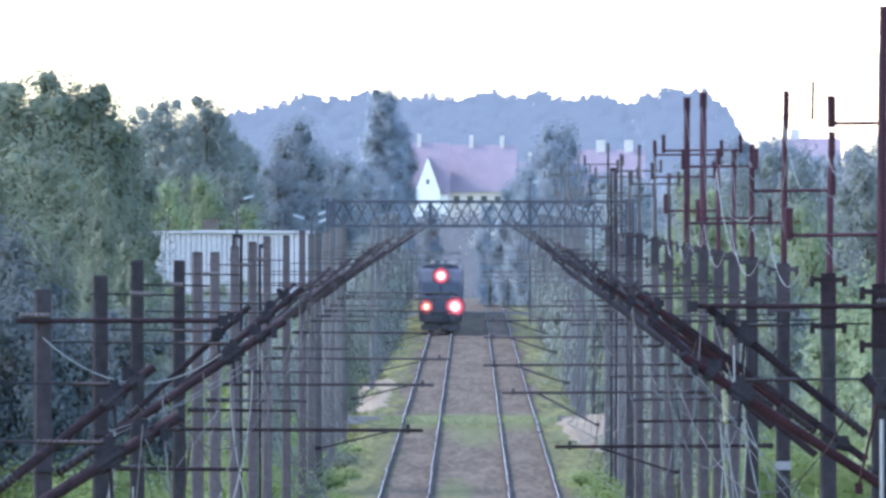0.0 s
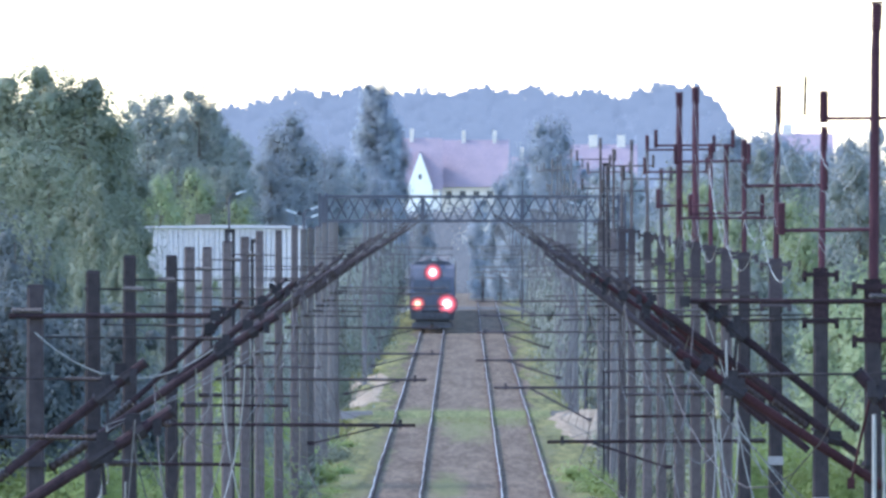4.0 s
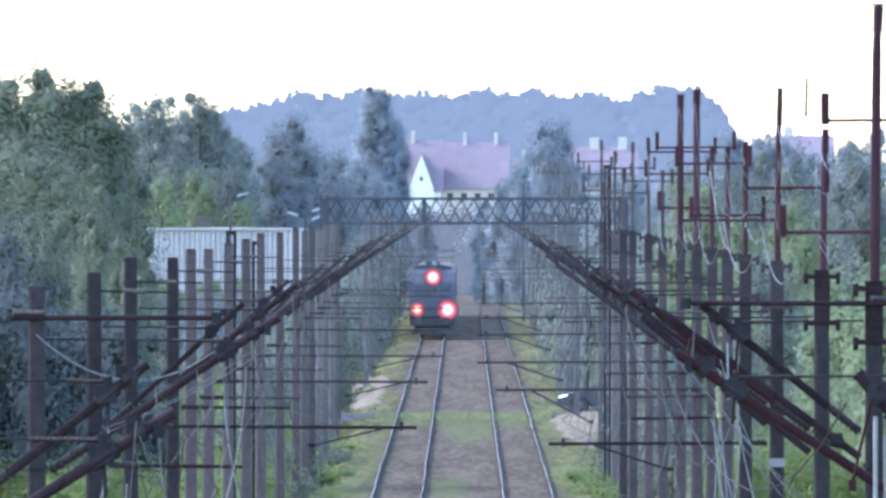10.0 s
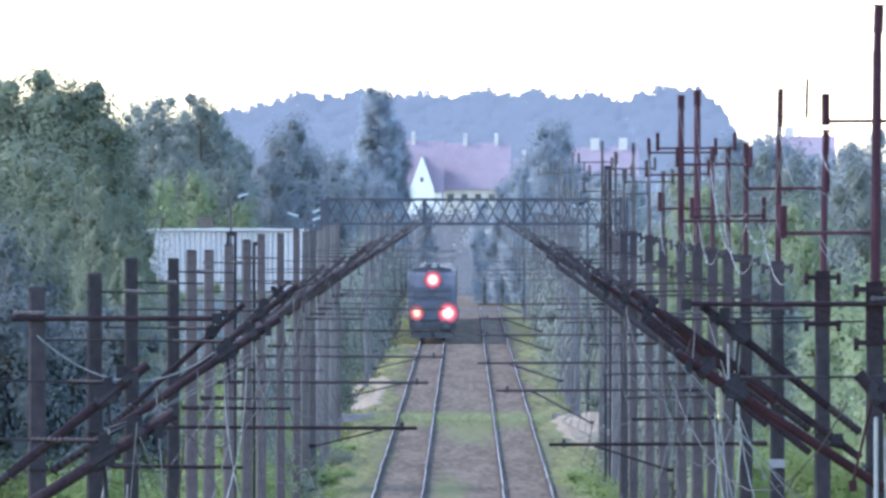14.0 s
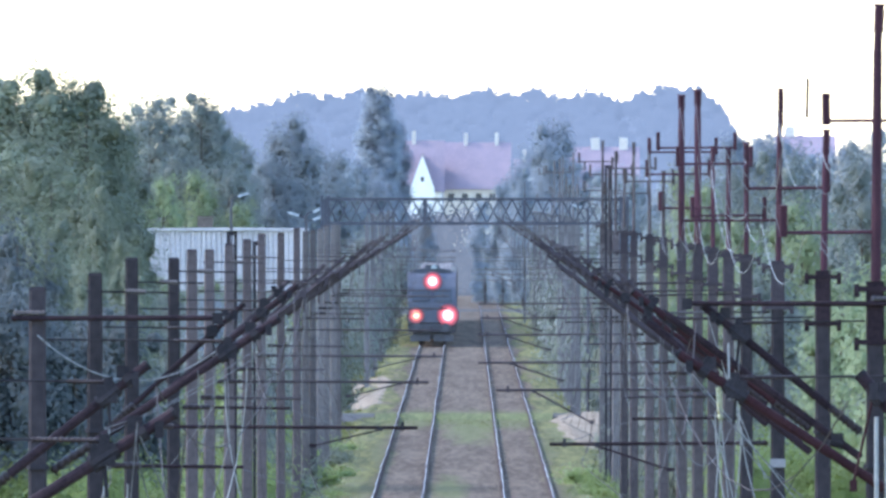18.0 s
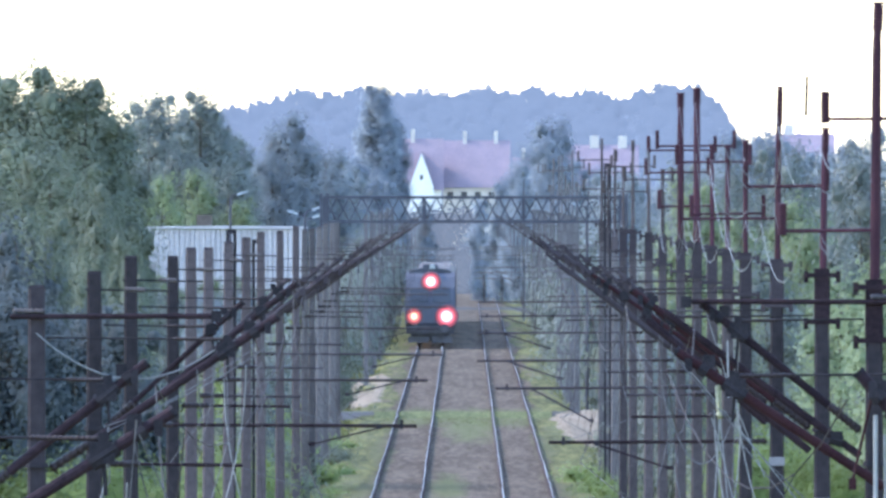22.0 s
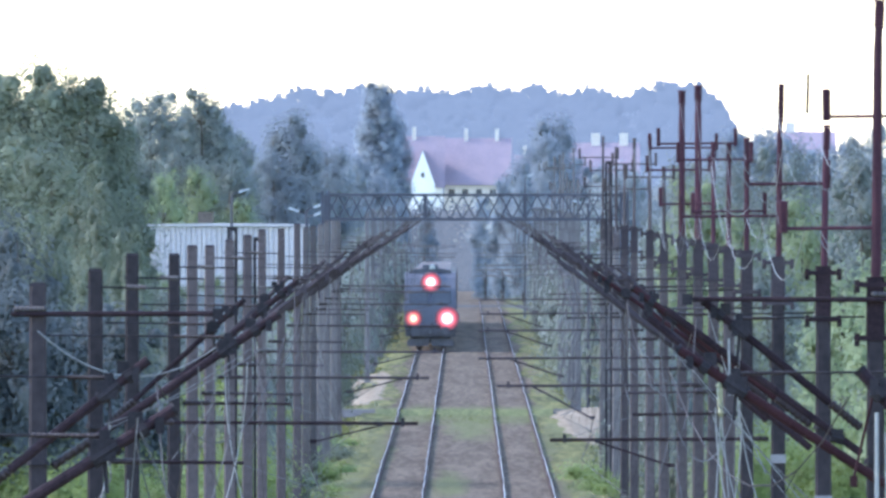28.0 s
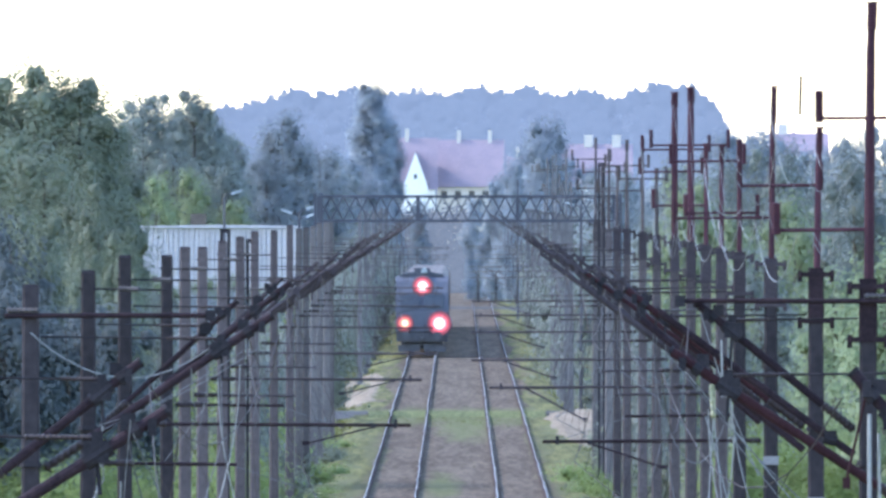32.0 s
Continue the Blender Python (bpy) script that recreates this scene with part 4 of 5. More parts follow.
def lump(shape, c, s, r, tall=1.0):
    """An uneven leaf mass."""
    k = len(shape.v)
    rows, cols = 6, 9
    shape.v.append(Vector((c[0], c[1], c[2] + s * tall)))
    for i in range(1, rows):
        a = math.pi * i / rows
        for j in range(cols):
            w = 2 * math.pi * (j + 0.5 * (i % 2)) / cols
            way = Vector((math.sin(a) * math.cos(w), math.sin(a) * math.sin(w), math.cos(a)))
            q = s * (1 + 0.5 * noise.noise(way * 2.6 + Vector(c))) * r.uniform(0.93, 1.05)
            shape.v.append(Vector((c[0] + q * way.x, c[1] + q * way.y, c[2] + q * way.z * tall)))
    shape.v.append(Vector((c[0], c[1], c[2] - s * tall)))
    for j in range(cols):
        m = (j + 1) % cols
        shape.f.append((k, k + 1 + j, k + 1 + m))
        for i in range(rows - 2):
            u = k + 1 + i * cols
            shape.f.append((u + j, u + cols + j, u + cols + m, u + m))
        u = k + 1 + (rows - 2) * cols
        shape.f.append((u + j, k + 1 + (rows - 1) * cols, u + m))


def bush_kind(name, label, seed, height, radius, leaves, leaf, material):
    r = np.random.default_rng(seed)
    ob = thing(name, label, "bush", "trackside bushes")
    pp, oo, core = [], [], Shape()
    for i in range(9):
        a, q = r.uniform(0, 6.28), r.uniform(0.1, 0.75) * radius
        c = np.array([math.cos(a) * q, math.sin(a) * q, height * r.uniform(0.35, 0.8)])
        if i < 3:
            part("stem", Shape().tube((0, 0, 0), Vector(c), 0.04, 0.012, 5), BARK, ob)
        v = r.normal(size=(leaves // 9, 3))
        v *= 0.6 * np.array([radius * 0.5, radius * 0.5, height * 0.33])
        pp.append(c + v)
        oo.append(v / radius + np.array([c[0], c[1], 0]) / radius * 0.4)
        if i % 3:
            lump(core, c, min(radius, height) * 0.17, r)
    pp = np.concatenate(pp)
    pp[:, 2] = np.abs(pp[:, 2])
    part("inner_crown", core, DENSE[material], ob, smooth=True)
    crown = new("crown", leaf_mesh("crown", quads(pp, r.uniform(0.6, 1.3, len(pp)) * leaf, r, 0.6, np.concatenate(oo)), material, np.concatenate(oo)))
    crown.parent = ob
    return ob


KINDS = {
    "oak": [tree_kind("tree", "dark green broad-leaved tree with a dense crown", s, 13, 2.4, 0.10, 52, 17000, 0.085, LEAF_OAK) for s in (1, 2)],
    "dark": [tree_kind("tree", "dense-crowned tree with shade put into dark leaves", s, 9, 2.6, 0.04, 40, 9500, 0.095, LEAF_DARK) for s in (21, 22)],
    "alder": [tree_kind("tree", "grey-green broad-leaved tree with an uneven crown", s, 13, 2.6, 0.10, 40, 9500, 0.11, LEAF_ALDER) for s in (3, 4)],
    "fine_alder": [tree_kind("tree", "tall grey-green broad-leaved tree on the skyline", s, 13, 1.9, 0.10, 64, 25000, 0.064, LEAF_OAK) for s in (31, 32, 36)],
    "fine_peak": [tree_kind("tree", "haze-tinted tree with a pointed crown behind the warehouse", s, 14, 2.3, 0.06, 56, 22000, 0.09, LEAF_HAZE, peaked=True) for s in (33, 34)],
    "fine_dome": [tree_kind("tree", "haze-tinted slate green tree with a round crown", s, 14, 2.5, 0.06, 50, 24000, 0.09, LEAF_DOME) for s in (35, 37)],
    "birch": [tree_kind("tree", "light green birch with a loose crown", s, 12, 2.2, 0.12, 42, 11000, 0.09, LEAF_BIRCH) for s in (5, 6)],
    "willow": [tree_kind("tree", "haze-tinted grey-green willow with a rounded crown", s, 14, 3.0, 0.06, 40, 9000, 0.13, LEAF_WILLOW) for s in (7, 8)],
    "poplar": [tree_kind("poplar", "tall slender haze-tinted poplar near the village", 9, 19, 1.3, 0.06, 60, 26000, 0.09, LEAF_TALL, True)],
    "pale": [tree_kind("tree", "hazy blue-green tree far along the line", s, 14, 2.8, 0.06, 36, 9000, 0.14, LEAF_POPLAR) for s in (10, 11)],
    "bush": [bush_kind("bush", "dense green bush beside the railway", s, 2.2, 1.3, 1100, 0.085, LEAF_SCRUB) for s in (12, 13)],
    "thicket": [bush_kind("bush", "tall grey-green thicket between the masts", s, 4.0, 1.7, 1600, 0.12, LEAF_ALDER) for s in (16, 17)],
    "dark_bush": [bush_kind("bush", "bush whose dark leaves stand in for wood shade", s, 2.0, 1.3, 1500, 0.08, LEAF_DARK) for s in (18, 19)],
    "near_bush": [bush_kind("bush", "fresh green bush among the masts", s, 3.0, 1.5, 6500, 0.05, LEAF_SUN) for s in (24, 25)],
    "light_bush": [bush_kind("bush", "bright green bush beside the railway", s, 1.6, 1.1, 1500, 0.075, LEAF_SUN) for s in (14, 15)],
}
BASE = {"near_bush": 3.0, "fine_alder": 13, "fine_peak": 14, "fine_dome": 14, "oak": 13, "dark": 9, "alder": 13, "birch": 12, "willow": 14, "poplar": 19, "pale": 14, "bush": 2.2, "thicket": 4.0, "light_bush": 1.6, "dark_bush": 2.0}
used = set()
plant_rng = random.Random(3)


def low_by_the_line(x, d, top):
    """Close to the western side of the line the wood thins out to scrub."""
    return min(top, 9.13 - 0.00236 * d) if abs(x) - 2.4 < 0.0081 * d else top


def plant(kind, x, d, top, wide=1.0, ground_z=-0.75):
    src = plant_rng.choice(KINDS[kind])
    k = (top - ground_z) / BASE[kind]
    m = pose(x, d, ground_z, 0, 0, plant_rng.uniform(0, 360))
    if src.name in used:
        ob = copy_thing(src, m)
    else:
        used.add(src.name)
        ob = src
        ob.matrix_basis = m
    ob.scale = (k * wide, k * wide, k)
    return ob


# single trees that stand out: kind, x, distance, top, width
for kind, x, d, top, wide in (
        ("fine_alder", -13.45, 1250, 13.9, 1.05), ("fine_alder", -12.85, 1262, 13.0, 1.0), ("fine_alder", -12.2, 1250, 13.5, 1.05), ("fine_alder", -11.75, 1258, 12.9, 0.95),
        ("fine_alder", -11.3, 1266, 12.2, 0.9), ("fine_alder", -14.15, 1256, 13.0, 1.1), ("fine_alder", -14.75, 1250, 13.0, 1.1), ("fine_alder", -15.5, 1262, 13.6, 1.1), ("fine_alder", -13.0, 1270, 12.8, 1.2),
        ("oak", -13.4, 1215, 11.2, 0.8), ("oak", -11.9, 1210, 10.7, 0.7), ("oak", -14.6, 1200, 10.9, 0.8), ("fine_alder", -12.4, 1200, 10.9, 1.1),
        ("oak", -11.3, 1180, 10.0, 0.7), ("oak", -10.5, 1172, 9.2, 0.6), ("oak", -12.2, 1150, 8.9, 0.6), ("oak", -9.9, 1165, 8.4, 0.55), ("oak", -12.9, 1168, 9.0, 0.8), ("oak", -14.0, 1160, 8.6, 0.8), ("oak", -12.0, 1158, 8.2, 0.7), ("oak", -11.0, 1156, 7.8, 0.6), ("oak", -9.6, 1160, 7.2, 0.5), ("dark", -13.7, 1120, 9.2, 0.8), ("dark", -12.4, 1116, 8.7, 0.7), ("dark", -14.8, 1118, 9.0, 0.8),
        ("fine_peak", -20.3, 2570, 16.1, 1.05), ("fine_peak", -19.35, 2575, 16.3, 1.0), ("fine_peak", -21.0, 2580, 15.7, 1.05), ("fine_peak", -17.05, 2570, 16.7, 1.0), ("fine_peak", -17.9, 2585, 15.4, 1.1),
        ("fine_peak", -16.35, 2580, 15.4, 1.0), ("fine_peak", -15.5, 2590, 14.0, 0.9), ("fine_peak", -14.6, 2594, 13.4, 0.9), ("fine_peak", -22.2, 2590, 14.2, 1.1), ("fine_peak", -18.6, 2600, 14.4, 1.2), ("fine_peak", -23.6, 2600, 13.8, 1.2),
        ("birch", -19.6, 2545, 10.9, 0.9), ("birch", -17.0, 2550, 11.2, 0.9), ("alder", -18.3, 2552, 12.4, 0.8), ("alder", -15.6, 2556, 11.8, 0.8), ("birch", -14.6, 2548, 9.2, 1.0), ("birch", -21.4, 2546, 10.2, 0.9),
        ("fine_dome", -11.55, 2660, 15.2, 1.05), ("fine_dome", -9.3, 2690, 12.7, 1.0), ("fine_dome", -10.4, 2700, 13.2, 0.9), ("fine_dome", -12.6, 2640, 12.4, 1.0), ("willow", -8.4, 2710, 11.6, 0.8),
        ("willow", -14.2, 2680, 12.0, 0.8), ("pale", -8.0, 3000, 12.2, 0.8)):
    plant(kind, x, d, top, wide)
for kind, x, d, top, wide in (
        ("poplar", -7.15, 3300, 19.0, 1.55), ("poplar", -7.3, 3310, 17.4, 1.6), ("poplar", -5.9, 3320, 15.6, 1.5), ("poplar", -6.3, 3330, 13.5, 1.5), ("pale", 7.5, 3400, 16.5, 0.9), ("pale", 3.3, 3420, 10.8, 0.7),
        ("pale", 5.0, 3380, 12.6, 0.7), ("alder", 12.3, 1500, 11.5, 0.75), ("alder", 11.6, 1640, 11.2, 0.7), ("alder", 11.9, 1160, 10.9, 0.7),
        ("birch", 10.6, 1250, 9.4, 0.8), ("birch", 9.4, 1330, 8.8, 0.8), ("alder", 9.0, 1500, 9.2, 0.8), ("alder", 10.6, 1900, 11.2, 0.7)):
    plant(kind, x, d, top, wide)

# trees that close the gaps between them
for i in range(15):
    plant("willow" if i % 3 else "alder", -21 + 0.83 * i + plant_rng.uniform(-0.3, 0.3), 2720 + plant_rng.uniform(0, 160), plant_rng.uniform(10.2, 12.2) - 0.02 * i, 1.0)
for i in range(8):
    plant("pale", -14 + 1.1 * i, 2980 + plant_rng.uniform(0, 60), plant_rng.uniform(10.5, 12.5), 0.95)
for i in range(4):
    plant("oak", -19 + 1.2 * i, 1330 + 25 * (i % 4), plant_rng.uniform(9.2, 10.8), 0.9)
for i in range(12):
    plant("alder" if i % 3 else "birch", 8.6 + 0.5 * i, 1420 + 60 * (i % 4), plant_rng.uniform(8.6, 10.6), 0.9)
for i in range(8):
    plant("willow", 7.8 + 0.9 * i, 2100 + 70 * (i % 3), plant_rng.uniform(10.0, 11.6), 0.9)

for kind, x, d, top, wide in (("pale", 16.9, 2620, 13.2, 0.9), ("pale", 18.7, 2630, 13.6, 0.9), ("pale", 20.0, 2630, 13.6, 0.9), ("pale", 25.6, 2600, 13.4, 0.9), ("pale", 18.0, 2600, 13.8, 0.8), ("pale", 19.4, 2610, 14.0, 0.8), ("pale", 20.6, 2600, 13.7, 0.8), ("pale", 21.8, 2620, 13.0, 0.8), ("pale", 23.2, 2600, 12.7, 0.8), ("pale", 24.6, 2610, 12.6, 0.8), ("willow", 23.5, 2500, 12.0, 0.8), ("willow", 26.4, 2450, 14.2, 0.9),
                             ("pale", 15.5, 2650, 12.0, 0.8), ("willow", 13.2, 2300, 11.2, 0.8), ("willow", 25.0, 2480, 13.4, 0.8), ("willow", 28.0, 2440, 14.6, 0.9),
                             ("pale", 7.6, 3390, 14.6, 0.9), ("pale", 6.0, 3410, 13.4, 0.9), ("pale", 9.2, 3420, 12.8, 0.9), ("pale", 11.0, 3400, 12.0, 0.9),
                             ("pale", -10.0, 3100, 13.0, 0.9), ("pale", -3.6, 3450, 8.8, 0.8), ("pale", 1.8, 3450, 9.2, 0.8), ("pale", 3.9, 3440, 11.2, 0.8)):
    plant(kind, x, d, top, wide)

# the two walls of trees behind the masts, and scrub under them
for i in range(21):
    d = 1080 + 1420 * (i / 20) ** 1.3
    kind = plant_rng.choice(("dark", "dark", "oak")) if d < 1180 else plant_rng.choice(("oak", "alder")) if d < 1700 else plant_rng.choice(("alder", "willow"))
    x = -(9.2 + plant_rng.uniform(0, 3.0) + (2.0 if d < 1900 else 1.0))
    plant(kind, x, d, low_by_the_line(x, d, plant_rng.uniform(5.8, 8.2)), 1.0)
for i in range(21):
    d = 1080 + 1500 * (i / 20) ** 1.3
    kind = plant_rng.choice(("birch", "alder", "alder", "birch")) if d < 1800 else plant_rng.choice(("alder", "willow"))
    plant(kind, 9.4 + plant_rng.uniform(0, 4.5), d, plant_rng.uniform(6.5, 9.0), 1.0)
for i in range(70):
    d = 1150 + 1700 * plant_rng.random() ** 1.4
    if 1480 < d < 1660:
        continue
    plant(plant_rng.choice(("bush", "bush", "light_bush")), 6.3 + plant_rng.uniform(0, 4), d, plant_rng.uniform(0.6, 2.2))
for i in range(70):
    d = 1150 + 1700 * plant_rng.random() ** 1.4
    if 1600 < d < 1660:
        continue
    plant(plant_rng.choice(("bush", "bush", "light_bush")), -6.4 - plant_rng.uniform(0, 4) - (1.0 if 1500 < d < 2050 else 0.0), d, plant_rng.uniform(0.6, 2.2))
# tall thicket in and behind the mast rows
for i in range(110):
    d = 1260 + 1500 * plant_rng.random()
    side = -1 if i % 2 else 1
    if 1600 < d < 1690 or (side > 0 and 1420 < d < 1690) or (side < 0 and 1500 < d < 2050):
        continue
    plant("thicket", side * plant_rng.uniform(5.6, 8.0), d, plant_rng.uniform(0.9, 3.6) * (0.6 if d < 1700 else 1.0), plant_rng.uniform(0.7, 1.0))
# tall scrub that has grown up between and behind the far masts
for i in range(90):
    side = -1 if i % 2 else 1
    d = 1700 + 1250 * plant_rng.random() ** 1.15
    if side < 0 and 1730 < d < 2060:
        continue
    plant("thicket", side * plant_rng.uniform(5.3, 6.6), d, plant_rng.uniform(3.6, 6.6), plant_rng.uniform(0.42, 0.6))
for i in range(20):
    plant("thicket", plant_rng.uniform(5.6, 6.8), 1230 + 190 * plant_rng.random(), plant_rng.uniform(2.2, 4.6), plant_rng.uniform(0.4, 0.6))
    plant("thicket", -plant_rng.uniform(5.8, 7.0), 1230 + 300 * plant_rng.random(), plant_rng.uniform(2.0, 4.6), plant_rng.uniform(0.4, 0.6))
# sunlit bushes in front of the wood
for i in range(16):
    plant("near_bush", -13.5 + 0.5 * i, 1050 + plant_rng.uniform(-8, 8), plant_rng.uniform(0.9, 2.3), 1.2)
for i in range(12):
    plant("near_bush", 7.0 + 0.45 * i, 1085 + plant_rng.uniform(-8, 8), plant_rng.uniform(0.8, 3.2), 1.0)

# scrub between the masts, and weeds on the verges
for i in range(90):
    d = 1180 + 1500 * plant_rng.random() ** 1.2
    side = -1 if i % 2 else 1
    if 1470 < d < 1680 or (side < 0 and 1740 < d < 2050):
        continue
    plant("bush", side * plant_rng.uniform(5.1, 6.4), d, plant_rng.uniform(0.5, 2.3) * (0.35 if d < 1480 else 1.0), plant_rng.uniform(0.7, 1.1))
for i in range(34):
    side = -1 if i % 2 else 1
    d = 1150 + (330 if side < 0 else 210) * plant_rng.random()
    plant("light_bush" if i % 3 else "bush", side * plant_rng.uniform(3.9, 6.0), d, plant_rng.uniform(-0.1, 0.5), plant_rng.uniform(1.0, 1.6))
for i in range(14):
    plant("alder" if i % 2 else "birch", -20.5 + 0.8 * i, 2440 + 12 * (i % 3), plant_rng.uniform(3.2, 4.5), 1.5)

# edge of the wood behind the western masts, its shade put into dark leaves
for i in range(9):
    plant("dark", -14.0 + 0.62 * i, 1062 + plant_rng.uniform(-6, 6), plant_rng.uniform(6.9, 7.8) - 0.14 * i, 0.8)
# thicket by the crossing and woods that close the line far away
for x in (6.9, 7.6, 8.5, 9.6):
    plant("bush", x, 1690 + plant_rng.uniform(-3, 3), plant_rng.uniform(1.6, 3.2))
for x in (-6.2, -7.0, -7.9, -8.9, -10.0, -11.2, -12.5):
    plant("bush", x, 1646 + plant_rng.uniform(-6, 6), plant_rng.uniform(1.8, 3.6))
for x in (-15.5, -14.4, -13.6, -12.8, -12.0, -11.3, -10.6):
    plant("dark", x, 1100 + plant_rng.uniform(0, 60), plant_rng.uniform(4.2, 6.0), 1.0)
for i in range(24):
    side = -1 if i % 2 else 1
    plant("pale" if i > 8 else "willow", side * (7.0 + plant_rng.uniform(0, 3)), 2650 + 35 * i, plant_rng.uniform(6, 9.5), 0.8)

for kinds in KINDS.values():
    for src in kinds:
        if src.name not in used:
            for o in (*src.children_recursive, src):
                bpy.data.objects.remove(o)

# the scrub farthest down the line grows together
bushes = sorted((o for o in scene.collection.objects if o.parent is None and o.name.startswith("bush")), key=lambda o: o.location.y)
far_leaves = {}
for ob in bushes[285:]:
    m = np.array(ob.matrix_basis)
    for o in ob.children:
        if not o.name.startswith("crown"):
            continue
        me = o.data
        v = np.empty(len(me.vertices) * 3, np.float32)
        me.vertices.foreach_get("co", v)
        n = np.array([me.corner_normals[i].vector for i in range(0, len(me.loops), 3)])
        far_leaves.setdefault(me.materials[0].name, []).append((v.reshape(-1, 3) @ m[:3, :3].T + m[:3, 3], n @ m[:3, :3].T))
    for o in (*ob.children_recursive, ob):
        bpy.data.objects.remove(o)
for key, pieces in far_leaves.items():
    me = leaf_mesh("far_scrub", np.concatenate([p for p, _ in pieces]), bpy.data.materials[key], np.concatenate([n for _, n in pieces]) - np.array([0, 0, 0.4]))
    tagged(new("far_scrub", me), "dense scrub far along both sides of the line", "scrub", kind="stuff")

# wooded ridge at the end of the view
def ridge_top(x):
    """Height of the tree tops on the ridge: it rises from the west and ends in a clump of taller trees."""
    rise = np.interp(x, (-34, -31, -25, -23, 16, 20, 24, 29, 30.3, 32, 33.3, 34.5), (16.5, 18.6, 19.6, 20.9, 21.0, 20.0, 21.6, 21.6, 20.2, 19.6, 17.0, 14.0))
    return rise + 0.22 * math.sin(x / 2.9) + 0.25 * math.sin(x * 0.9)


ridge_rng = np.random.default_rng(31)
pp, ss = [], []
for i in range(1100):
    skyline = i >= 860
    x = ridge_rng.uniform(-36, 36) if not skyline else -36 + 71 * (i - 860 + ridge_rng.uniform(-0.4, 0.4)) / 240
    row = 1.0 if skyline else ridge_rng.random()
    s = ridge_rng.uniform(0.55, 1.25) if not skyline else ridge_rng.uniform(0.35, 0.8)
    zc = 2 + (ridge_top(x) - 2) * row ** 0.5 + (ridge_rng.uniform(-0.4, 0.3) if not skyline else ridge_rng.choice((-0.9, -0.4, 0.0, 0.0, 0.4)))
    y = 4820 + 90 * row
    q = np.clip(ridge_rng.normal(size=(150, 3)), -1.6, 1.6) * 0.5
    if skyline:
        q[:, :2] *= (0.75 - 0.35 * q[:, 2])[:, None]
    pp.append(np.array([x, y, zc]) + q * np.array([s, s, s * (1.5 if skyline else 1.1)]))
    ss.append(ridge_rng.uniform(0.12, 0.3, 150))
facing = np.concatenate(pp) * 0 + np.array([-0.3, -1, 0.4])
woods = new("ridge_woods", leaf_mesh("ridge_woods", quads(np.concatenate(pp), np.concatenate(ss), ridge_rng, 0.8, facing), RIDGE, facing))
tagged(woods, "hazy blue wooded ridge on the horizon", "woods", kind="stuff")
# trees that close the line far away
pp = []
for i in range(260):
    x, row = ridge_rng.uniform(-17, 17), ridge_rng.random()
    q = ridge_rng.normal(size=(150, 3)) * 0.55 * ridge_rng.uniform(0.6, 1.3)
    pp.append(np.array([x, 3700 + 80 * row, 7.0 * row + 0.3 * math.sin(x)]) + q)
pp = np.concatenate(pp)
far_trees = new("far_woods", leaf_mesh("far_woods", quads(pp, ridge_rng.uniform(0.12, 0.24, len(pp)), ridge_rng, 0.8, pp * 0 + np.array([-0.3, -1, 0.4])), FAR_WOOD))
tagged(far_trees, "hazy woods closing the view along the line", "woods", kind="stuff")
hill = Shape()
hill.v = []
xs = np.linspace(-60, 70, 66)
for x in xs:
    edge = max(ridge_top(x) - 0.55 - max(0.0, abs(x) - 34) * 0.8, 2.0)
    hill.v += [Vector((x, 4800, -1)), Vector((x, 4915, edge)), Vector((x, 4985, -1))]
for i in range(len(xs) - 1):
    k = 3 * i
    hill.f += [(k, k + 3, k + 4, k + 1), (k + 1, k + 4, k + 5, k + 2)]
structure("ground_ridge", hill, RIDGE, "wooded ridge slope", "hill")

# ---------------------------------------------------------------- buildings
shed = thing("warehouse", "pale corrugated metal warehouse behind the trees", "warehouse")
WX0, WX1, WY, WZ = -19.9, -10.1, 2500.0, 6.95
part("wall", Shape().box(((WX0 + WX1) / 2, WY + 9, WZ / 2 - 0.6), (WX1 - WX0 - 0.1, 17.9, WZ + 1.0)), SHEET, shed)
n = 30
for i in range(n):
    x = WX0 + (WX1 - WX0) * (i + 0.5) / n
    part("corrugated_panel", Shape().prism([(x - 0.155, WY), (x - 0.125, WY - 0.05), (x + 0.095, WY - 0.05), (x + 0.125, WY)], -0.7, WZ - 0.05, "z"), SHEET, shed)
part("roof", Shape().prism([(WX0 - 0.2, WZ), (WX1 + 0.2, WZ), (WX1 + 0.2, WZ + 0.12), ((WX0 + WX1) / 2, WZ + 0.18), (WX0 - 0.2, WZ + 0.12)], WY - 0.25, WY + 18.2), SHEET, shed)
part("roof_vent", Shape().box((-16.4, WY + 3, WZ + 0.55), (1.0, 1.0, 0.7)), BARK, shed, "brown roof vent")


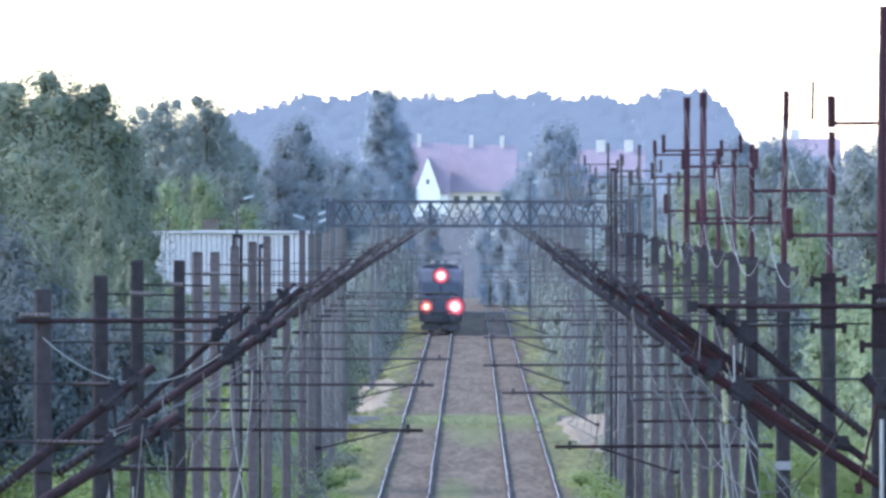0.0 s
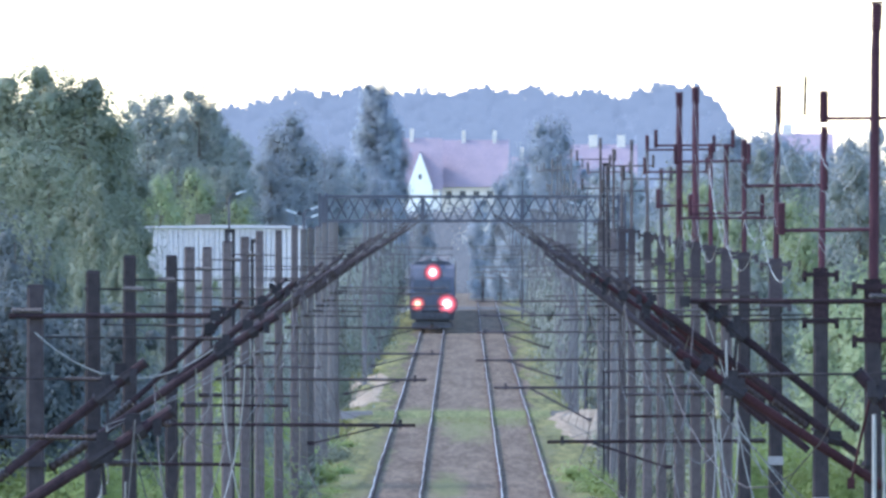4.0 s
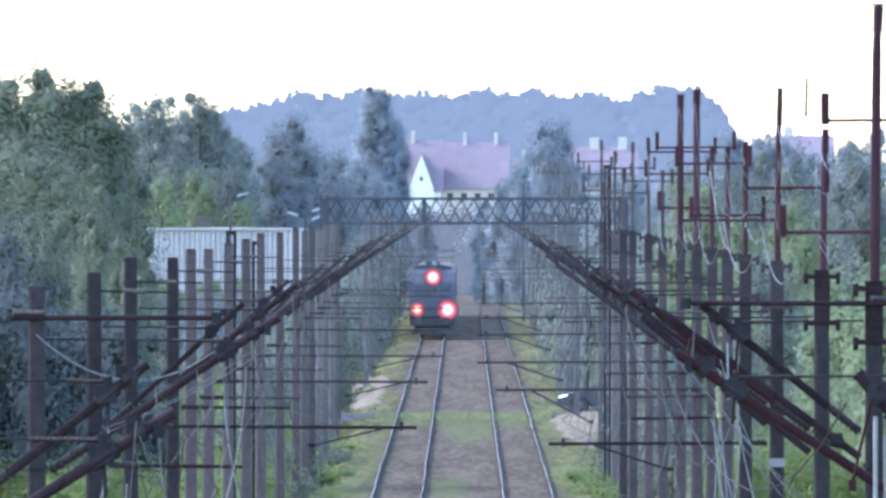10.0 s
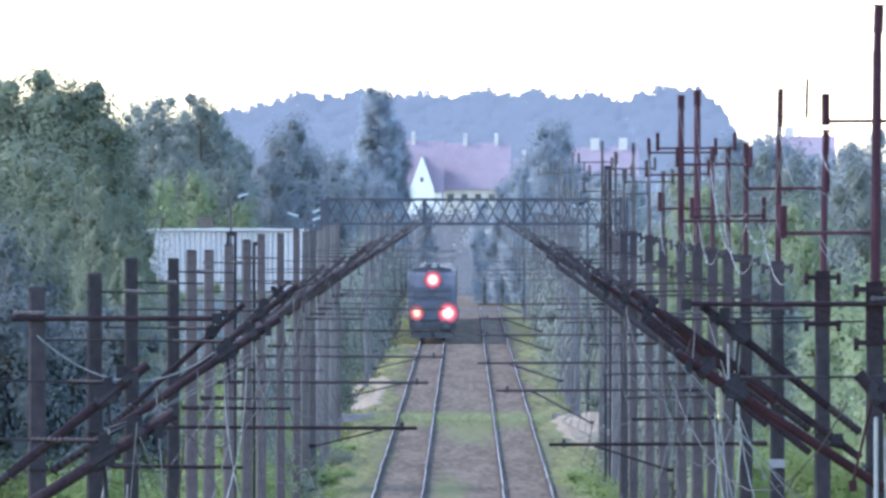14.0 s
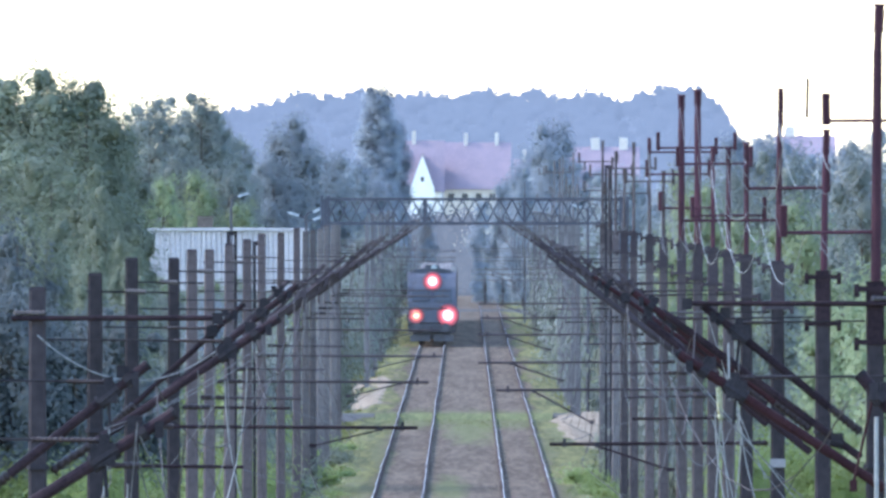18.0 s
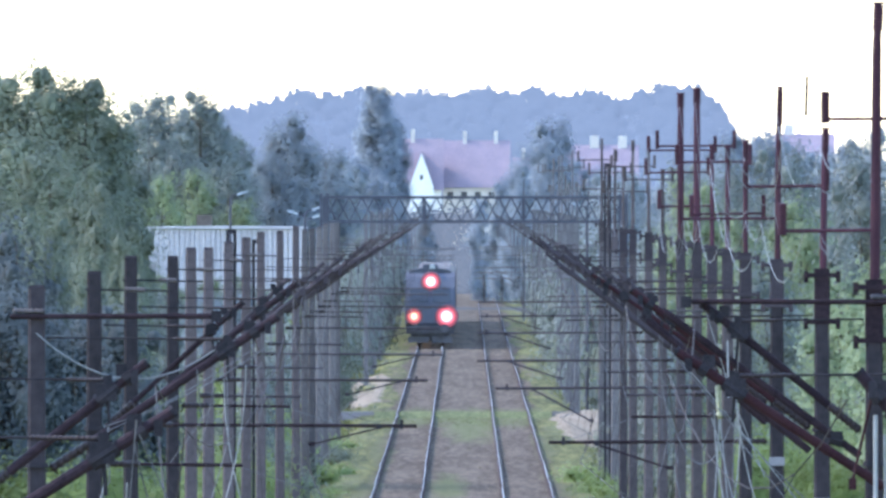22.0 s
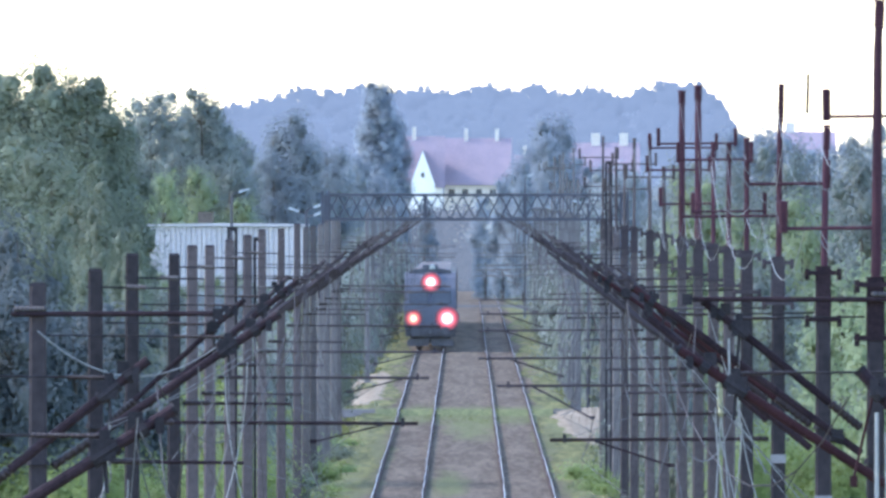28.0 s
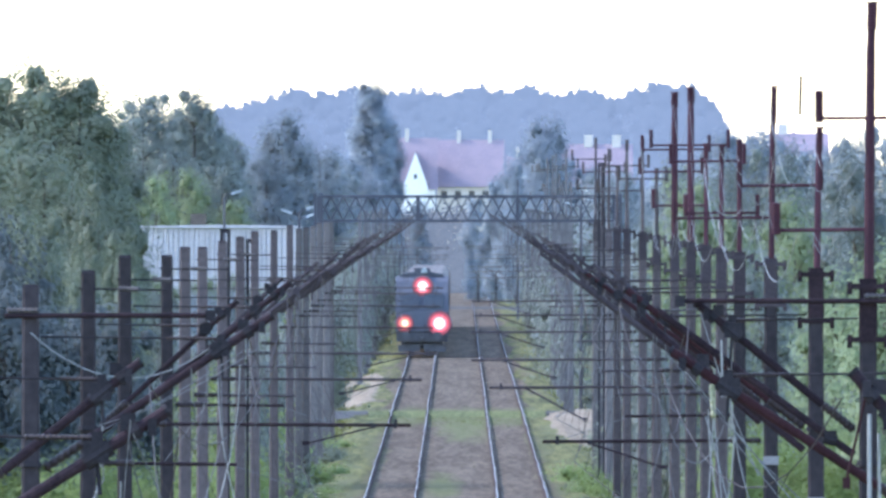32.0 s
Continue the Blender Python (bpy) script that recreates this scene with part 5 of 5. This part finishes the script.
def house(x, d, w, depth, eave, ridge, label, gable=True, wall=PLASTER, chim=(), stack=0.45):
    """A house whose ridge runs across the view, with a white cross gable to the front."""
    ob = thing("house", label, "house", "village houses", pose(x, d, 0))
    part("wall", Shape().box((0, depth / 2, eave / 2 - 0.5), (w, depth, eave + 1)), wall, ob)
    roof = Shape().prism([(-0.4, eave), (depth + 0.4, eave), (depth / 2, ridge)], -w / 2 - 0.3, w / 2 + 0.3, "x")
    part("roof", roof, ROOF_TILE, ob)
    for cx in chim:
        part("chimney", Shape().box((cx, depth / 2, ridge + 0.2), (stack, 0.6, 1.8)), CREAM, ob, "white chimney")
    for i in range(int(w // 1.6)):
        wx = -w / 2 + 0.9 + 1.6 * i
        win = part("window", Shape().box((wx, -0.02, eave - 0.9), (0.7, 0.08, 0.9)), DARK_GLASS, ob)
        part("sill", Shape().box((wx, -0.06, eave - 1.4), (0.8, 0.14, 0.06)), PLASTER, win)
    if gable:
        part("gable", Shape().prism([(-1.42, eave - 4), (1.42, eave - 4), (1.42, eave + 0.4), (0, eave + 4.35), (-1.42, eave + 0.4)], -1.2, 1.2), PLASTER, ob, "bright white gable")
        part("gable_roof", Shape().prism([(-1.55, eave + 0.3), (0, eave + 4.55), (1.55, eave + 0.3), (1.35, eave + 0.3), (0, eave + 4.28), (-1.35, eave + 0.3)], -1.1, 2.5), ROOF_TILE, ob)
        part("gable_window", Shape().box((0, -1.2, eave + 1.5), (0.34, 0.06, 0.55)), DARK_GLASS, ob)
    return ob


house(-4.95, 4600, 4.6, 7, 9.6, 15.6, "white gabled village house with a haze-paled red roof", True, PLASTER, (-1.0,))
house(1.3, 4604, 7.6, 8, 9.9, 15.4, "long village house with a haze-paled red roof", False, CREAM, (-1.2, 2.4))
house(8.0, 4650, 4, 8, 9.0, 13.5, "far village house with a reddish roof", False, CREAM, (-1.0,))
house(16.2, 4640, 8, 8, 10.0, 14.9, "far village house with broad pale chimneys", False, CREAM, (-0.9, 2.4), 1.0)
house(39.8, 4620, 6.5, 8, 13.6, 16.2, "far house with a broad pale chimney above trees", False, PLASTER, (-1.8,), 1.1)

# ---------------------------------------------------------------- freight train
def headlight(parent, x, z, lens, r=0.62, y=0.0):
    lamp = part("headlight", Shape().tube((0, 0.1, 0), (0, -0.05, 0), r, r * 0.97, 28), lens, parent, "burning white headlight with painted red glare around it")
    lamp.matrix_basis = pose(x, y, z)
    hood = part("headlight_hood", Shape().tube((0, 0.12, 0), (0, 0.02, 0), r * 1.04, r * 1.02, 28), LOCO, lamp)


def locomotive():
    ob = thing("diesel_locomotive", "dark blue diesel locomotive with three burning headlights", "locomotive")
    half = 1.48
    side = [(0.35, 1.05), (0.0, 1.35), (-0.02, 2.45), (0.42, 3.55), (0.9, 4.15), (1.6, 4.42), (17.2, 4.42), (17.8, 4.0), (18.2, 2.4), (18.2, 1.05)]
    ring = [(y, z) for y, z in side]
    body = Shape().prism(ring, -half, half, "x")
    part("body", body, LOCO, ob)
    roof = Shape().prism([(-1.30, 4.40), (1.30, 4.40), (1.1, 4.58), (0.5, 4.68), (-0.5, 4.68), (-1.1, 4.58)], 1.5, 17.3)
    part("roof", roof, LOCO_ROOF, ob, "sooty grey roof")
    for sx in (-1, 1):
        pane = Shape().box((sx * 0.68, 0.20, 3.02), (1.10, 0.10, 0.74))
        for v in pane.v:
            v.y += (v.z - 2.5) * 0.4 - 0.28
        part("windscreen", pane, DARK_GLASS, ob, "dark windscreen pane")
        part("cab_door", Shape().box((sx * 1.49, 2.6, 2.3), (0.05, 0.75, 1.9)), LOCO, ob)
        part("side_window", Shape().box((sx * 1.49, 1.7, 3.1), (0.05, 0.7, 0.6)), DARK_GLASS, ob)
        buf = part("buffer", Shape().tube((sx * 0.875, 0.35, 1.05), (sx * 0.875, -0.35, 1.05), 0.10, n=12), CHASSIS, ob)
        part("buffer_plate", Shape().tube((sx * 0.875, -0.35, 1.05), (sx * 0.875, -0.40, 1.05), 0.26, n=16), CHASSIS, buf)
        part("handrail", Shape().tube((sx * 1.15, -0.09, 1.5), (sx * 1.15, -0.09, 2.3), 0.02, n=6), PLATE, ob, "pale handrail")
        part("snow_plough", Shape().prism([(0.1 * sx, 0.18), (sx * 1.35, 0.18), (sx * 1.35, 0.55), (0.1 * sx, 0.62)], 0.15, 0.35), CHASSIS, ob)
    part("buffer_beam", Shape().box((0, 0.22, 0.98), (2.9, 0.35, 0.5)), CHASSIS, ob)
    part("coupling", Shape().tube((0, 0.1, 0.98), (0, -0.3, 0.9), 0.06, n=8), CHASSIS, ob)
    part("horn", Shape().tube((0.12, 1.4, 4.78), (0.12, 0.85, 4.80), 0.05, 0.13, 10).box((0.12, 1.5, 4.72), (0.35, 0.3, 0.16)), LAMP_METAL, ob, "pale horn on the roof")
    part("exhaust", Shape().box((0, 8.5, 4.75), (0.9, 1.4, 0.25)), LOCO_ROOF, ob)
    for y0 in (3.6, 14.2):
        bogie = part("bogie", Shape().box((0, y0, 0.72), (2.3, 4.0, 0.5)), CHASSIS, ob)
        for dy in (-1.4, 0, 1.4):
            for sx in (-1, 1):
                part("wheel", Shape().tube((sx * 0.68, y0 + dy, 0.5), (sx * 0.81, y0 + dy, 0.5), 0.5, n=20), RUSTY, bogie)
    part("fuel_tank", Shape().box((0, 9, 0.65), (2.4, 4.5, 0.7), 1.0, 0.15), CHASSIS, ob)
    # discs wider than the lamps themselves, to carry the painted red glare
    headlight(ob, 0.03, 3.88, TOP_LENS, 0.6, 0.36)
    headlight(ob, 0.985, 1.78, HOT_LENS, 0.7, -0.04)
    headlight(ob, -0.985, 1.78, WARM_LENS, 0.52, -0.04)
    return ob


def wagon():
    ob = thing("freight_wagon", "grimy brown covered freight wagon", "wagon", "wagons of the train")
    part("body", Shape().prism([(-1.42, 1.2), (1.42, 1.2), (1.42, 3.75), (1.05, 4.15), (-1.05, 4.15), (-1.42, 3.75)], 0.45, 13.9), WAGON, ob)
    part("underframe", Shape().box((0, 7.2, 1.02), (2.4, 14.0, 0.3)), CHASSIS, ob)
    for y0 in (2.6, 11.8):
        bogie = part("bogie", Shape().box((0, y0, 0.62), (2.1, 2.6, 0.4)), CHASSIS, ob)
        for dy in (-0.9, 0.9):
            for sx in (-1, 1):
                part("wheel", Shape().tube((sx * 0.68, y0 + dy, 0.46), (sx * 0.81, y0 + dy, 0.46), 0.46, n=16), RUSTY, bogie)
    for sx in (-1, 1):
        for y in (0.1, 14.3):
            part("buffer", Shape().tube((sx * 0.875, y - 0.25, 1.05), (sx * 0.875, y + 0.25, 1.05), 0.2, n=12), CHASSIS, ob)
        part("sliding_door", Shape().box((sx * 1.44, 7.2, 2.5), (0.06, 2.6, 2.3)), WAGON, ob)
    return ob


loco = locomotive()
wagons = [wagon()]
for i in range(33):
    wagons.append(copy_thing(wagons[0], pose(-2, 2700 + 15 * i, 0)))


# ---------------------------------------------------------------- car
def car():
    """A hatchback estate with its front to -x, wheels on z = 0, nose at x = 0."""
    ob = thing("estate_car", "slate blue estate car driving over the crossing", "car")
    lower = [(0.06, 0.30), (0.0, 0.48), (0.05, 0.68), (0.35, 0.80), (1.22, 0.95), (4.42, 1.0), (4.60, 0.86), (4.64, 0.5), (4.56, 0.28),
             (3.95, 0.26), (3.9, 0.45), (3.72, 0.62), (3.5, 0.66), (3.28, 0.62), (3.1, 0.45), (3.05, 0.24), (1.33, 0.24), (1.28, 0.45), (1.1, 0.62),
             (0.88, 0.66), (0.66, 0.62), (0.48, 0.45), (0.43, 0.26)]
    part("body", Shape().prism(lower, -0.86, 0.86), CAR_PAINT, ob)
    inner = Shape().box((2.3, 0, 0.45), (3.9, 1.3, 0.4))
    part("floor_pan", inner, CHASSIS, ob)
    roof = [(1.95, 1.36), (2.35, 1.44), (3.5, 1.46), (4.25, 1.38), (4.3, 1.34), (3.5, 1.41), (2.35, 1.385), (2.0, 1.32)]
    part("roof", Shape().prism(roof, -0.66, 0.66), CAR_PAINT, ob)
    cab = Shape()
    ring0 = [(1.22, 0.94), (4.50, 0.98), (4.26, 1.37), (3.5, 1.42), (2.35, 1.39), (1.98, 1.33)]
    n = len(ring0)
    for sy, w in ((-1, 1), (1, 1)):
        for x, z in ring0:
            cab.v.append(Vector((x, sy * (0.83 if z < 1.1 else 0.65), z)))
    for i in range(n):
        j = (i + 1) % n
        cab.f.append((i, j, n + j, n + i))
    cab.f += [tuple(range(n - 1, -1, -1)), tuple(range(n, 2 * n))]
    part("window_band", cab, DARK_GLASS, ob, "dark tinted windows")
    for sy in (-1, 1):
        for x0, x1 in ((1.25, 2.0), (2.62, 2.66), (3.52, 3.56), (4.46, 4.24)):
            part("pillar", Shape().tube((x0, sy * 0.835, 0.95), (x1, sy * 0.655, 1.38), 0.045, n=6), CAR_PAINT, ob)
        part("mirror", Shape().box((1.62, sy * 0.95, 1.02), (0.14, 0.2, 0.13), 0.8), CAR_PAINT, ob)
        part("headlamp", Shape().prism([(0.03, 0.60), (0.40, 0.70), (0.42, 0.78), (0.10, 0.70)], sy * 0.62, sy * 0.872), CLEAR_LAMP, ob, "clear headlamp")
        part("tail_lamp", Shape().prism([(4.38, 0.72), (4.63, 0.70), (4.60, 0.92), (4.42, 0.98)], sy * 0.62, sy * 0.87), RED_LAMP, ob, "red tail lamp")
        part("door_seam", Shape().box((2.64, sy * 0.861, 0.62), (0.012, 0.006, 0.6)), CHASSIS, ob)
        part("door_handle", Shape().box((2.5, sy * 0.87, 0.86), (0.16, 0.02, 0.03)), CAR_PAINT, ob)
        part("sill_trim", Shape().box((2.2, sy * 0.862, 0.36), (1.7, 0.012, 0.07)), CHASSIS, ob)
    part("front_bumper", Shape().box((0.03, 0, 0.42), (0.12, 1.5, 0.16), 0.9, 0.03), CAR_PAINT, ob)
    for o in ob.children:
        for v in o.data.vertices:
            v.co.x *= 1.08
    wheels = []
    for x in (0.95, 3.78):
        for sy in (-1, 1):
            w = tagged(new("wheel"), "")
            w.parent = ob
            part("tyre", Shape().tube((0, -0.1, 0), (0, 0.1, 0), 0.315, n=24), TYRE, w)
            rim = Shape().tube((0, sy * 0.09, 0), (0, sy * 0.115, 0), 0.2, 0.17, 20)
            part("rim", rim, ALLOY, w, "grey alloy rim")
            spokes = Shape()
            for k in range(5):
                a = 2 * math.pi * k / 5
                spokes.tube((0, sy * 0.12, 0), (0.17 * math.cos(a), sy * 0.115, 0.17 * math.sin(a)), 0.02, n=4)
            part("spokes", spokes, CHASSIS, w)
            wheels.append((w, x, sy * 0.77))
    return ob, wheels


the_car, car_wheels = car()

# ---------------------------------------------------------------- far truck
def box_truck():
    """A small truck with its front to +x, wheels on z = 0, nose at x = 0."""
    ob = thing("box_truck", "small haze-grey box truck, a sun glint painted as its white cab", "truck")
    cab = [(-1.15, 0.55), (-0.02, 0.55), (0.0, 1.1), (-0.1, 1.75), (-0.42, 2.5), (-1.15, 2.65)]
    # the white of the cab stands in for a glint of sun
    part("cab", Shape().prism(cab, -1.0, 1.0), PLASTER, ob, "cab painted white for a sun glint")
    for sy in (-1, 1):
        part("side_window", Shape().prism([(-0.95, 1.6), (-0.35, 1.6), (-0.55, 2.25), (-0.95, 2.25)], sy * 0.98, sy * 1.01), DARK_GLASS, ob)
        part("mirror", Shape().box((-0.2, sy * 1.15, 1.9), (0.08, 0.2, 0.36)), CHASSIS, ob)
    screen = Shape().box((-0.25, 0, 2.1), (0.06, 1.7, 0.6))
    for v in screen.v:
        v.x -= (v.z - 2.1) * 0.42
    part("windscreen", screen, DARK_GLASS, ob)
    part("box_body", Shape().box((-3.4, 0, 1.95), (4.2, 2.2, 2.3), 1.0, 0.04), BOX_GREY, ob, "box body in haze grey")
    part("underframe", Shape().box((-2.8, 0, 0.68), (5.2, 1.2, 0.25)), CHASSIS, ob)
    part("bumper", Shape().box((0.02, 0, 0.5), (0.16, 1.9, 0.26)), CHASSIS, ob)
    for x in (-0.75, -4.2):
        for sy in (-1, 1):
            wheel = part("wheel", Shape().tube((x, sy * 0.7, 0.42), (x, sy * 0.98, 0.42), 0.42, n=18), TYRE, ob)
            part("rim", Shape().tube((x, sy * 0.97, 0.42), (x, sy * 1.0, 0.42), 0.22, n=12), ALLOY, wheel)
    return ob


the_truck = box_truck()

# ---------------------------------------------------------------- what moves
NOSE = ((9.7, 5.2), (9.9, 4.25), (10.2, 3.36), (10.6, 1.81), (11.0, 0.24), (11.4, -1.53), (11.8, -3.32), (12.2, -5.15), (12.6, -7.3), (12.8, -8.6))


def nose_at(t):
    """Where the car's nose is on the road."""
    if t <= NOSE[0][0]:
        return NOSE[0][1] + 4.4 * (NOSE[0][0] - t)
    if t >= NOSE[-1][0]:
        return NOSE[-1][1] - 6.2 * (t - NOSE[-1][0])
    for (t0, x0), (t1, x1) in zip(NOSE, NOSE[1:]):
        if t <= t1:
            return x0 + (x1 - x0) * (t - t0) / (t1 - t0)


def train_at(t):
    return 2695.0 - 14.2 * t


def motions():
    seconds = [i for i in range(33)]
    walk(loco, [(t, pose(-2.0, train_at(t), 0)) for t in seconds])
    for k, w in enumerate(wagons):
        walk(w, [(t, pose(-2.0, train_at(t) + 19.2 + 14.9 * k, 0)) for t in seconds])
    walk(the_car, [(0.1 * i, pose(nose_at(0.1 * i), ROAD_Y, 0.012)) for i in range(321)])
    walk(the_truck, [(0.5 * i, pose(0.95 + 5.7 * max(-6.5, min(7.0, 0.5 * i - 11.0)), FAR_ROAD_Y, 0.0)) for i in range(65)])
    for w, x, y in car_wheels:
        walk(w, [(i / 15, pose(x, y, 0.315, 0, math.degrees(nose_at(i / 15) / 0.315), 0)) for i in range(481)])


motions()
